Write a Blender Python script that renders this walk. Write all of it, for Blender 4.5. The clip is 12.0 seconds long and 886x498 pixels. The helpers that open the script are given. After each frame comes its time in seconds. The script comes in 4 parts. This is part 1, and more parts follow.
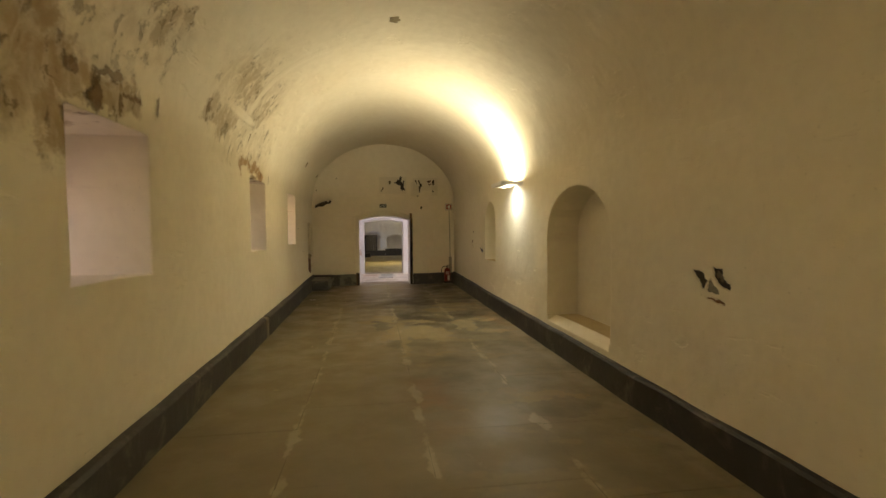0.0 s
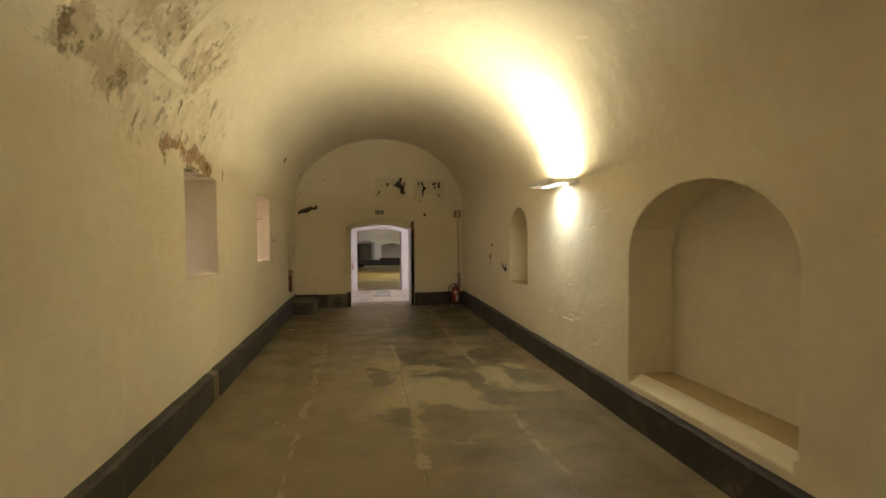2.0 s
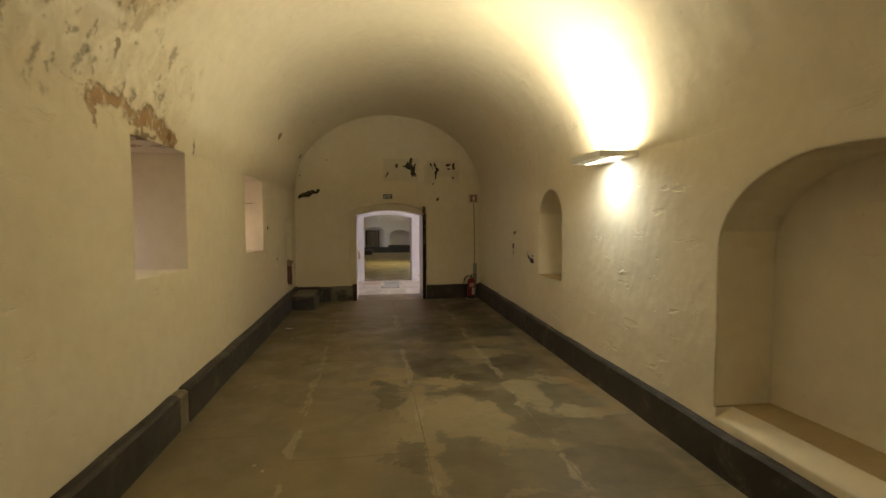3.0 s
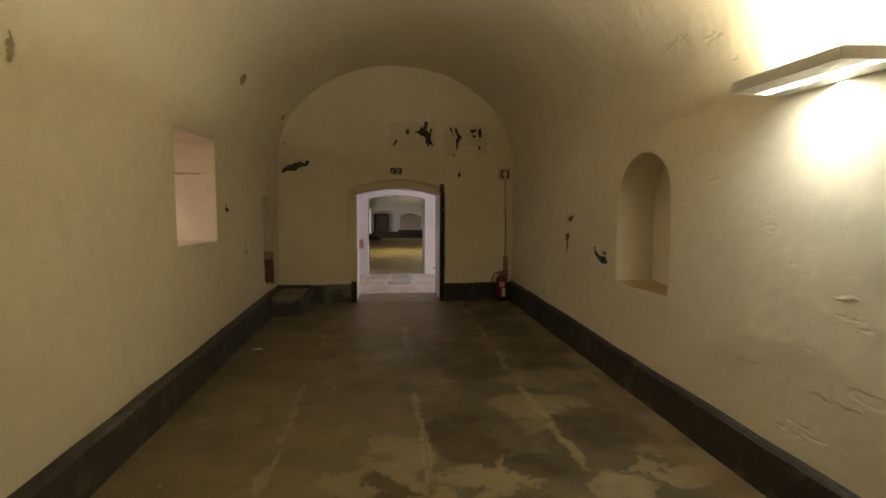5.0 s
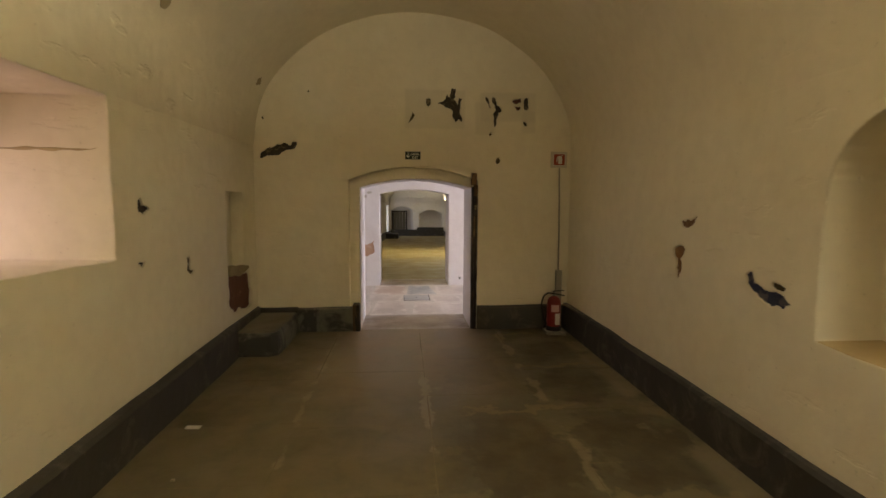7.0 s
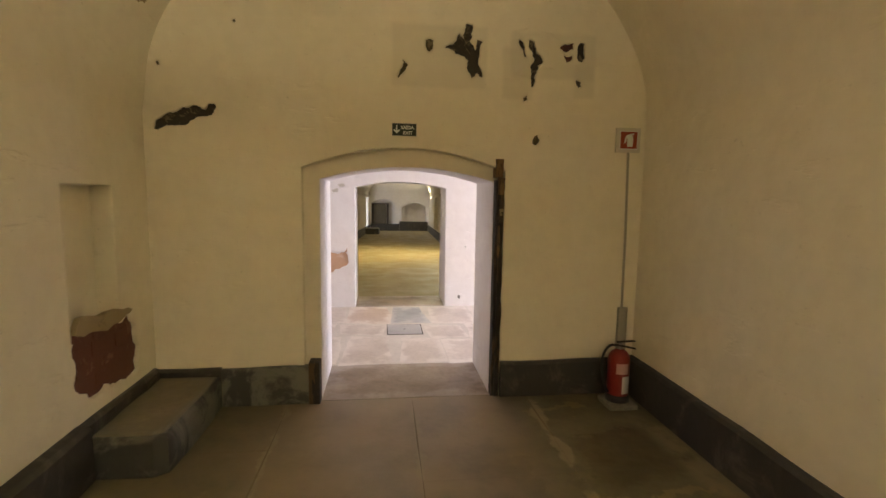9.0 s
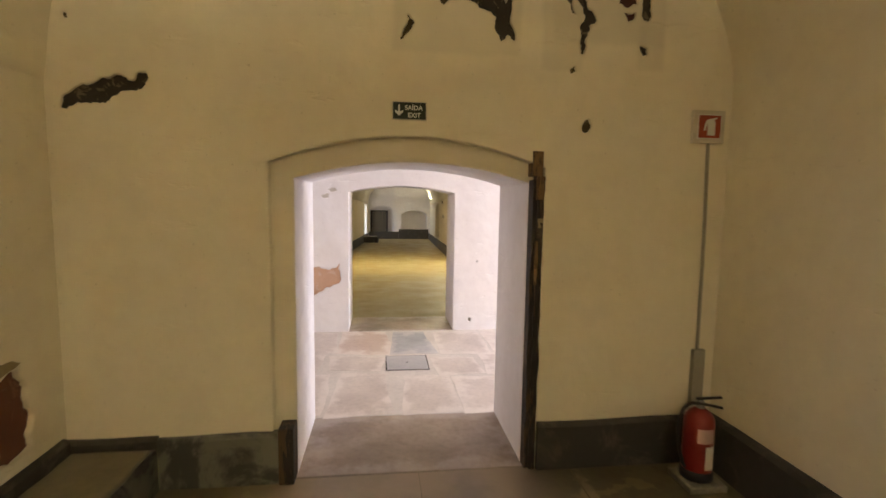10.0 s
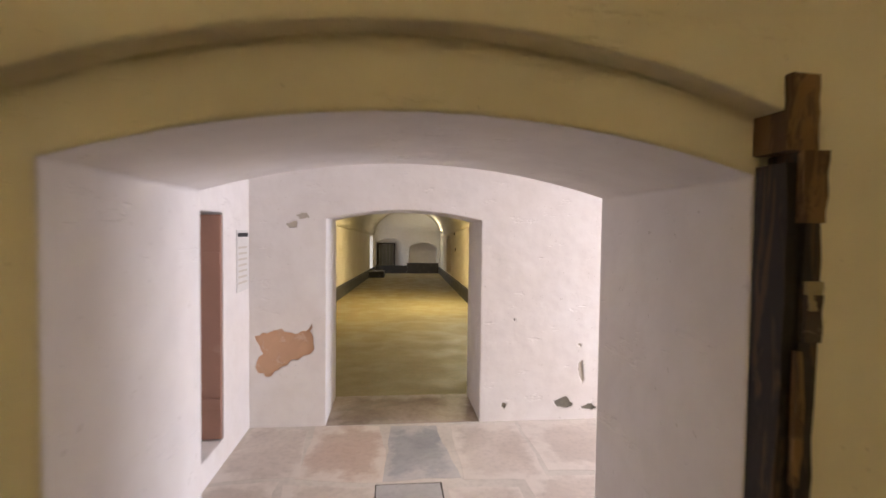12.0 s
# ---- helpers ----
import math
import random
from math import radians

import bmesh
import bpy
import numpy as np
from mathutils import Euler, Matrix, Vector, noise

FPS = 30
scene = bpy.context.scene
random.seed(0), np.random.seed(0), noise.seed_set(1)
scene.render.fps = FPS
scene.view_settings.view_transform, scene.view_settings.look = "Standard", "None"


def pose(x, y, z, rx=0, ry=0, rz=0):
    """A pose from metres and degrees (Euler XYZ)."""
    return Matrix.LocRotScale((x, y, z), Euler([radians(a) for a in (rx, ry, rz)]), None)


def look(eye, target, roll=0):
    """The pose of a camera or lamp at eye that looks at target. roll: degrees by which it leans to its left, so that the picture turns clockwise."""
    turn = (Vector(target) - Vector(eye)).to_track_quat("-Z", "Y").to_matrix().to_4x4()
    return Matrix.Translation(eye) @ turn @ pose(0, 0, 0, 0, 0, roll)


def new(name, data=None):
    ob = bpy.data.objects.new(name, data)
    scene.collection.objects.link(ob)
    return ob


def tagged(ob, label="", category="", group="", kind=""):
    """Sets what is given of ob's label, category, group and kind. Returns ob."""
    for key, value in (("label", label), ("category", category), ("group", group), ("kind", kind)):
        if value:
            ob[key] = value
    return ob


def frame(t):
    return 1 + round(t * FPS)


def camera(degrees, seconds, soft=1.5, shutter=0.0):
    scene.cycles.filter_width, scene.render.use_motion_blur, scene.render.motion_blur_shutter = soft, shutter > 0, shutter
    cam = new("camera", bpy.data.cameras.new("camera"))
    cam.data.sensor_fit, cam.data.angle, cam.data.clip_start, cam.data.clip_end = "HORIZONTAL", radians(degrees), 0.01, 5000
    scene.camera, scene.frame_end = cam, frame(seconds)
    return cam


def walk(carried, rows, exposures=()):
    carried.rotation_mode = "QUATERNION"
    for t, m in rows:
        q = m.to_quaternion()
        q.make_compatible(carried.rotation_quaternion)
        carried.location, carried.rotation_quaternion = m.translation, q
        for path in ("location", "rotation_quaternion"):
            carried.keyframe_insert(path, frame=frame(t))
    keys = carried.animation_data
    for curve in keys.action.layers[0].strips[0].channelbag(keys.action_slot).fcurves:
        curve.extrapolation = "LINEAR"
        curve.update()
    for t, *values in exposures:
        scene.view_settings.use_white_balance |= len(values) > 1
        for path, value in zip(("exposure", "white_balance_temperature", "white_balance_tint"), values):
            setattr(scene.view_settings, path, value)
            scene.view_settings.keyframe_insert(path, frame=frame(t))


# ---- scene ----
cam = camera(84.9, 12.0, shutter=0.4)
PATH = [
    (0, (1.047, -0.67, 1.553), (1.335, 1.307, 1.464), -0.4),
    (0.5, (1.057, -0.131, 1.567), (1.36, 1.845, 1.497), -0.5),
    (1, (1.02, 0.395, 1.589), (1.338, 2.369, 1.531), -0.3),
    (1.5, (0.956, 0.906, 1.605), (1.284, 2.878, 1.557), -0.2),
    (2, (1.024, 1.446, 1.635), (1.34, 3.42, 1.576), -0.2),
    (2.5, (0.959, 1.964, 1.641), (1.258, 3.94, 1.56), -0.1),
    (3, (1.063, 2.483, 1.64), (1.343, 4.46, 1.525), -0.1),
    (5, (1.158, 4.629, 1.598), (1.396, 6.607, 1.418), 0.3),
    (5.5, (1.203, 5.137, 1.59), (1.414, 7.118, 1.414), 0.3),
    (6, (1.21, 5.647, 1.606), (1.387, 7.631, 1.423), 0.3),
    (6.5, (1.319, 6.166, 1.603), (1.47, 8.151, 1.415), 0.3),
    (7, (1.239, 6.666, 1.603), (1.398, 8.65, 1.406), 0.3),
    (9, (1.197, 8.815, 1.677), (1.436, 10.787, 1.445), 0.9),
    (9.5, (1.218, 9.311, 1.678), (1.458, 11.283, 1.444), 1.0),
    (10, (1.205, 9.825, 1.657), (1.447, 11.8, 1.454), 0.9),
    (10.5, (1.185, 10.311, 1.671), (1.429, 12.288, 1.496), 1.0),
    (11, (1.282, 10.799, 1.669), (1.507, 12.78, 1.52), 1.0),
    (11.5, (1.234, 11.284, 1.664), (1.44, 13.271, 1.554), 1.0),
    (12, (1.330, 11.75, 1.641), (1.533, 13.737, 1.568), 0.7),
]
EXPOSURES = [(0.0, 1.40), (1.0, 1.40), (2.5, 1.22), (5.0, 0.76), (5.5, 0.72), (6.5, 1.00), (7.0, 1.38), (9.0, 2.04), (9.5, 2.14), (10.0, 2.12), (11.0, 2.08), (11.5, 2.06), (12.0, 1.76)]
walk(cam, [(t, look(eye, target, roll)) for t, eye, target, roll in PATH], EXPOSURES)

# ---- light ----
WARM, DAY, PALE = (1.0, 0.885, 0.605), (1.0, 0.665, 0.635), (0.81, 0.82, 1.0)
world = bpy.data.worlds.new("sky")
scene.world = world
world.use_nodes = True
wn = world.node_tree.nodes
sky = wn.new("ShaderNodeTexSky")
sky.sky_type, sky.sun_disc, sky.sun_elevation, sky.sun_rotation = "NISHITA", False, radians(40), radians(120)
wn["Background"].inputs["Strength"].default_value = 0.08
world.node_tree.links.new(sky.outputs["Color"], wn["Background"].inputs["Color"])


def area(name, place, target, sx, sy, watts, colour, spread=180):
    d = bpy.data.lights.new(name, "AREA")
    d.shape, d.size, d.size_y, d.energy, d.color, d.spread = "RECTANGLE", sx, sy, watts, colour, radians(spread)
    ob = new(name, d)
    ob.matrix_world = look(place, target)
    return ob


WINDOWS = ((2.13, 3.10), (5.98, 6.92), (8.82, 9.78))
for (wy0, wy1), watts, tint in zip(WINDOWS, (0.85, 0.75, 1.5), ((1.0, 0.70, 0.74), (1.0, 0.70, 0.71), DAY)):
    area("window_daylight", (-1.69, (wy0 + wy1) / 2, 1.57), (0, (wy0 + wy1) / 2, 1.57), wy1 - wy0 - 0.06, 0.62, watts, tint)
area("passage_daylight", (6.92, 14.62, 1.20), (0, 14.62, 1.1), 1.6, 2.1, 56.0, PALE)

# ---- materials ----


def material(name):
    m = bpy.data.materials.new(name)
    m.use_nodes = True
    nt = m.node_tree
    return m, nt, nt.nodes["Principled BSDF"]


class N:
    """Small node builder."""

    def __init__(self, nt):
        self.nt = nt
        self.pos = nt.nodes.new("ShaderNodeNewGeometry").outputs["Position"]

    def node(self, kind, **kw):
        n = self.nt.nodes.new(kind)
        for k, v in kw.items():
            if k in n.inputs:
                if hasattr(v, "is_output"):
                    self.nt.links.new(v, n.inputs[k])
                else:
                    n.inputs[k].default_value = v
        return n

    def noise(self, scale, detail=4.0, rough=0.55, vec=None, dist=0.0):
        n = self.node("ShaderNodeTexNoise", Scale=scale, Detail=detail, Roughness=rough, Distortion=dist)
        self.nt.links.new(vec or self.pos, n.inputs["Vector"])
        return n.outputs["Fac"]

    def ramp(self, fac, a, b, lo=0.0, hi=1.0):
        n = self.nt.nodes.new("ShaderNodeMapRange")
        n.interpolation_type = "SMOOTHSTEP"
        self.nt.links.new(fac, n.inputs["Value"])
        n.inputs["From Min"].default_value, n.inputs["From Max"].default_value = a, b
        n.inputs["To Min"].default_value, n.inputs["To Max"].default_value = lo, hi
        return n.outputs["Result"]

    def math(self, op, a, b=0.0):
        n = self.nt.nodes.new("ShaderNodeMath")
        n.operation = op
        for i, v in enumerate((a, b)):
            if hasattr(v, "is_output"):
                self.nt.links.new(v, n.inputs[i])
            else:
                n.inputs[i].default_value = v
        return n.outputs[0]

    def mix(self, fac, a, b):
        n = self.nt.nodes.new("ShaderNodeMix")
        n.data_type = "RGBA"
        for sock, v in ((n.inputs[0], fac), (n.inputs[6], a), (n.inputs[7], b)):
            if hasattr(v, "is_output"):
                self.nt.links.new(v, sock)
            elif sock is n.inputs[0]:
                sock.default_value = v
            else:
                sock.default_value = (*v, 1)
        return n.outputs[2]

    def xyz(self):
        n = self.nt.nodes.new("ShaderNodeSeparateXYZ")
        self.nt.links.new(self.pos, n.inputs[0])
        return n.outputs

    def stretch(self, sx, sy, sz):
        n = self.nt.nodes.new("ShaderNodeVectorMath")
        n.operation = "MULTIPLY"
        self.nt.links.new(self.pos, n.inputs[0])
        n.inputs[1].default_value = (sx, sy, sz)
        return n.outputs[0]

    def bump(self, height, strength, distance, normal=None):
        n = self.node("ShaderNodeBump", Strength=strength, Distance=distance)
        self.nt.links.new(height, n.inputs["Height"])
        if normal:
            self.nt.links.new(normal, n.inputs["Normal"])
        return n.outputs["Normal"]

    def warped(self, axes, amount, scale, rough=0.62):
        """Position in the plane of two axes, pushed about by noise so that shapes drawn in it get ragged edges."""
        n = self.node("ShaderNodeTexNoise", Scale=scale, Detail=9.0, Roughness=rough)
        self.nt.links.new(self.pos, n.inputs["Vector"])
        off = self.nt.nodes.new("ShaderNodeVectorMath")
        off.operation = "MULTIPLY_ADD"
        self.nt.links.new(n.outputs["Color"], off.inputs[0])
        off.inputs[1].default_value = (amount,) * 3
        off.inputs[2].default_value = (-amount / 2,) * 3
        add = self.nt.nodes.new("ShaderNodeVectorMath")
        self.nt.links.new(self.pos, add.inputs[0])
        self.nt.links.new(off.outputs[0], add.inputs[1])
        return add.outputs[0], axes

    def blots(self, warped, rows, soft=0.12):
        """1 inside any of the ellipses (centre u, v, half widths), 0 outside."""
        vec, (a, b) = warped
        least = None
        for u, v, ru, rv in rows:
            centre, size = [0.0] * 3, [0.0] * 3
            centre[a], centre[b], size[a], size[b] = u, v, 1 / ru, 1 / rv
            d = self.nt.nodes.new("ShaderNodeVectorMath")
            d.operation = "SUBTRACT"
            self.nt.links.new(vec, d.inputs[0])
            d.inputs[1].default_value = centre
            m = self.nt.nodes.new("ShaderNodeVectorMath")
            m.operation = "MULTIPLY"
            self.nt.links.new(d.outputs[0], m.inputs[0])
            m.inputs[1].default_value = size
            q = self.nt.nodes.new("ShaderNodeVectorMath")
            q.operation = "LENGTH"
            self.nt.links.new(m.outputs[0], q.inputs[0])
            least = self.math("MINIMUM", least, q.outputs["Value"]) if least else q.outputs["Value"]
        return self.ramp(least, 1.0 + soft, 1.0 - soft)

    def near(self, coord, centre, width):
        """1 at the centre, falling to 0 at width from it."""
        return self.ramp(self.math("ABSOLUTE", self.math("SUBTRACT", coord, centre)), width, 0.0)


# stains and scaling on the haunch of the vault: along, up, and half widths, in metres
SCALED = ((4.20, 2.66, 0.13, 0.12), (4.40, 2.70, 0.20, 0.10), (4.74, 2.66, 0.26, 0.13), (4.86, 2.97, 0.30, 0.09), (4.75, 3.12, 0.34, 0.12), (5.03, 3.06, 0.16, 0.12), (5.58, 2.99, 0.24, 0.12), (2.92, 2.93, 0.13, 0.10), (3.09, 3.07, 0.08, 0.07), (5.62, 2.88, 0.14, 0.06))
HAZE = ((5.10, 2.60, 0.85, 0.26), (6.05, 2.64, 0.80, 0.26), (4.80, 3.00, 0.75, 0.40), (1.90, 2.72, 0.85, 0.28), (2.80, 2.88, 0.50, 0.24), (5.7, 3.1, 0.4, 0.25))
DAMP = ((1.35, 2.30, 0.68, 0.34), (1.70, 2.58, 0.34, 0.13), (2.04, 2.12, 0.13, 0.22), (2.05, 2.42, 0.30, 0.13), (2.45, 2.36, 0.22, 0.10), (2.72, 2.38, 0.22, 0.11), (0.4, 2.5, 0.8, 0.4))
RUST_STAINS = ((5.80, 2.42, 0.24, 0.07), (5.60, 2.33, 0.05, 0.11), (6.28, 2.36, 0.26, 0.055), (6.58, 2.33, 0.10, 0.09))
CRUST = ((2.17, 2.45, 0.05, 0.05), (2.42, 2.32, 0.05, 0.09), (2.55, 2.49, 0.16, 0.035), (2.70, 2.34, 0.035, 0.07), (2.86, 2.42, 0.13, 0.03), (3.22, 2.47, 0.03, 0.04), (4.14, 2.70, 0.03, 0.06), (5.66, 2.65, 0.03, 0.05), (6.20, 2.25, 0.16, 0.03), (6.62, 2.30, 0.06, 0.05), (7.08, 2.30, 0.025, 0.06))


def plaster(name, base, stain, decay=False, repairs=False, rounded=True):
    """Limewashed lime plaster: uneven by hand, blotched, with decay on the haunch of the vault where asked."""
    m, nt, bsdf = material(name)
    n = N(nt)
    blotch = n.ramp(n.noise(0.7, 5), 0.35, 0.7)
    fine = n.ramp(n.noise(9.0, 5), 0.3, 0.75)
    col = n.mix(n.math("MULTIPLY", blotch, 0.55), base, stain)
    col = n.mix(n.math("MULTIPLY", fine, 0.18), col, tuple(c * 0.8 for c in stain))
    specks = n.ramp(n.noise(38.0, 2), 0.70, 0.76)
    col = n.mix(n.math("MULTIPLY", specks, 0.25), col, (0.30, 0.24, 0.16))
    height = n.math("ADD", n.math("MULTIPLY", n.noise(1.6, 3), 1.0), n.math("ADD", n.math("MULTIPLY", n.noise(4.2, 3), 0.24), n.math("ADD", n.math("MULTIPLY", n.noise(13.0, 5), 0.06), n.math("MULTIPLY", n.ramp(n.noise(2.4, 6, 0.62, n.stretch(1.0, 1.0, 3.2)), 0.60, 0.66), -0.10))))
    if repairs:
        x, y, z = n.xyz()
        for c, hw, zc, hz in ((1.61, 0.37, 2.70, 0.235), (2.50, 0.35, 2.74, 0.18), (2.22, 0.13, 2.60, 0.2), (2.76, 0.09, 2.56, 0.14)):
            ragged_x = n.math("ADD", n.math("ABSOLUTE", n.math("SUBTRACT", x, c)), n.math("MULTIPLY", n.noise(6.0, 4), 0.04))
            ragged_z = n.math("ADD", n.math("ABSOLUTE", n.math("SUBTRACT", z, zc)), n.math("MULTIPLY", n.noise(7.0, 4), 0.04))
            inside = n.math("MULTIPLY", n.ramp(ragged_x, hw + 0.03, hw - 0.01), n.ramp(ragged_z, hz + 0.03, hz - 0.01))
            inside = n.math("MULTIPLY", inside, n.math("LESS_THAN", y, 12.7))
            col = n.mix(n.math("MULTIPLY", inside, 0.35), col, (0.60, 0.54, 0.42))
    if decay:
        x, y, z = n.xyz()
        side = n.ramp(x, 0.9, 0.3)
        wall = n.warped((1, 2), 0.62, 3.6, 0.70)
        streaks = n.noise(6.5, 9, 0.68, n.stretch(1.0, 1.25, 0.85), 0.6)
        # filled joints in the vault, one across it and one along it, stay clean
        joint = n.math("MAXIMUM", n.math("MULTIPLY", n.near(y, 5.27, 0.10), n.ramp(z, 2.84, 2.90)), n.math("MULTIPLY", n.near(z, 2.83, 0.07), n.near(y, 5.1, 0.9)))
        joint = n.math("MULTIPLY", n.ramp(joint, 0.1, 0.6), side)
        open_ground = n.math("MULTIPLY", side, n.math("SUBTRACT", 1.0, n.math("MULTIPLY", joint, 0.9)))
        haze = n.math("MULTIPLY", n.blots(wall, HAZE, 0.45), open_ground)
        col = n.mix(n.math("MULTIPLY", haze, n.ramp(streaks, 0.36, 0.62, 0.05, 0.42)), col, (0.47, 0.37, 0.22))
        worn = n.math("MULTIPLY", n.blots(wall, SCALED, 0.22), open_ground)
        worn = n.math("MULTIPLY", worn, n.ramp(streaks, 0.34, 0.52, 0.15, 1.0))
        col = n.mix(n.math("MULTIPLY", worn, 0.55), col, (0.40, 0.30, 0.165))
        damp = n.math("MULTIPLY", n.blots(wall, DAMP, 0.30), side)
        col = n.mix(n.math("MULTIPLY", damp, n.ramp(streaks, 0.30, 0.6, 0.40, 0.80)), col, (0.33, 0.22, 0.10))
        marked = n.math("MAXIMUM", n.math("MAXIMUM", worn, damp), n.math("MULTIPLY", haze, 0.75))
        flecks = n.math("MULTIPLY", n.ramp(n.noise(7.5, 8, 0.70, n.stretch(1.0, 1.15, 0.9), 0.2), 0.565, 0.61), marked)
        col = n.mix(n.math("MULTIPLY", flecks, 0.72), col, (0.20, 0.145, 0.075))
        rust = n.math("MULTIPLY", n.blots(wall, RUST_STAINS, 0.2), side)
        col = n.mix(n.math("MULTIPLY", rust, n.ramp(streaks, 0.33, 0.5, 0.3, 0.85)), col, (0.38, 0.215, 0.085))
        crust = n.math("MULTIPLY", n.blots(n.warped((1, 2), 0.34, 7.0, 0.7), CRUST, 0.2), side)
        col = n.mix(n.math("MULTIPLY", crust, 0.75), col, (0.20, 0.125, 0.055))
        bare = n.math("MAXIMUM", n.math("MAXIMUM", n.math("MULTIPLY", flecks, 0.8), rust), crust)
        height = n.math("ADD", height, n.math("MULTIPLY", joint, 0.16))
        height = n.math("SUBTRACT", height, n.math("ADD", n.math("MULTIPLY", worn, 0.10), n.math("MULTIPLY", bare, 0.36)))
    nt.links.new(col, bsdf.inputs["Base Color"])
    bsdf.inputs["Roughness"].default_value = 0.82
    bsdf.inputs["Specular IOR Level"].default_value = 0.25
    normal = None
    if rounded:
        soft = nt.nodes.new("ShaderNodeBevel")
        soft.samples = 3
        soft.inputs["Radius"].default_value = 0.022
        normal = soft.outputs["Normal"]
    nt.links.new(n.bump(height, 0.75, 0.035, normal), bsdf.inputs["Normal"])
    return m


PLASTER = plaster("cream_limewash", (0.87, 0.80, 0.645), (0.79, 0.70, 0.525), decay=True)
PLASTER_VAULT = plaster("cream_vault_limewash", (0.87, 0.80, 0.645), (0.79, 0.70, 0.525), decay=True, rounded=False)
PLASTER_END = plaster("end_limewash", (0.86, 0.785, 0.645), (0.78, 0.69, 0.53), repairs=True)
WHITEWASH = plaster("whitewash", (0.87, 0.83, 0.80), (0.82, 0.74, 0.67))
SILL_DIRT = plaster("dusty_ochre_sill", (0.56, 0.44, 0.25), (0.42, 0.31, 0.16))


# mortar film left on the paving and stone worn clean of it: centre and half widths, in metres
MORTAR_FILM = ((1.44, 6.60, 0.13, 0.62), (1.47, 5.60, 0.12, 0.48), (1.82, 6.45, 0.36, 0.36), (1.85, 7.30, 0.38, 0.17), (2.85, 6.35, 0.24, 0.14), (2.86, 7.20, 0.20, 0.13), (2.02, 6.02, 0.22, 0.12), (1.90, 5.20, 0.24, 0.09), (1.32, 6.05, 0.17, 0.22), (2.66, 8.90, 0.52, 0.24), (2.38, 8.24, 0.42, 0.26), (1.25, 7.55, 0.16, 0.42), (1.02, 7.36, 0.26, 0.13), (2.50, 6.85, 0.14, 0.5), (1.62, 8.88, 0.24, 0.13), (2.25, 10.25, 0.50, 0.05), (2.68, 3.58, 0.30, 0.06), (2.78, 11.15, 0.48, 0.05), (2.55, 12.32, 0.30, 0.06))
CLEAN_STONE = ((1.74, 5.62, 0.27, 0.42), (1.88, 6.97, 0.38, 0.10), (1.68, 7.82, 0.25, 0.40), (2.68, 7.80, 0.38, 0.32), (1.24, 5.80, 0.11, 0.22), (1.17, 7.05, 0.14, 0.40), (2.32, 6.10, 0.22, 0.26), (2.72, 5.45, 0.36, 0.34), (2.00, 9.52, 0.36, 0.62), (2.78, 9.65, 0.38, 0.46), (2.10, 7.38, 0.26, 0.16), (2.62, 3.28, 0.40, 0.24), (1.95, 4.95, 0.28, 0.26), (2.75, 10.70, 0.42, 0.38), (2.80, 11.65, 0.42, 0.34), (1.85, 11.15, 0.34, 0.45))


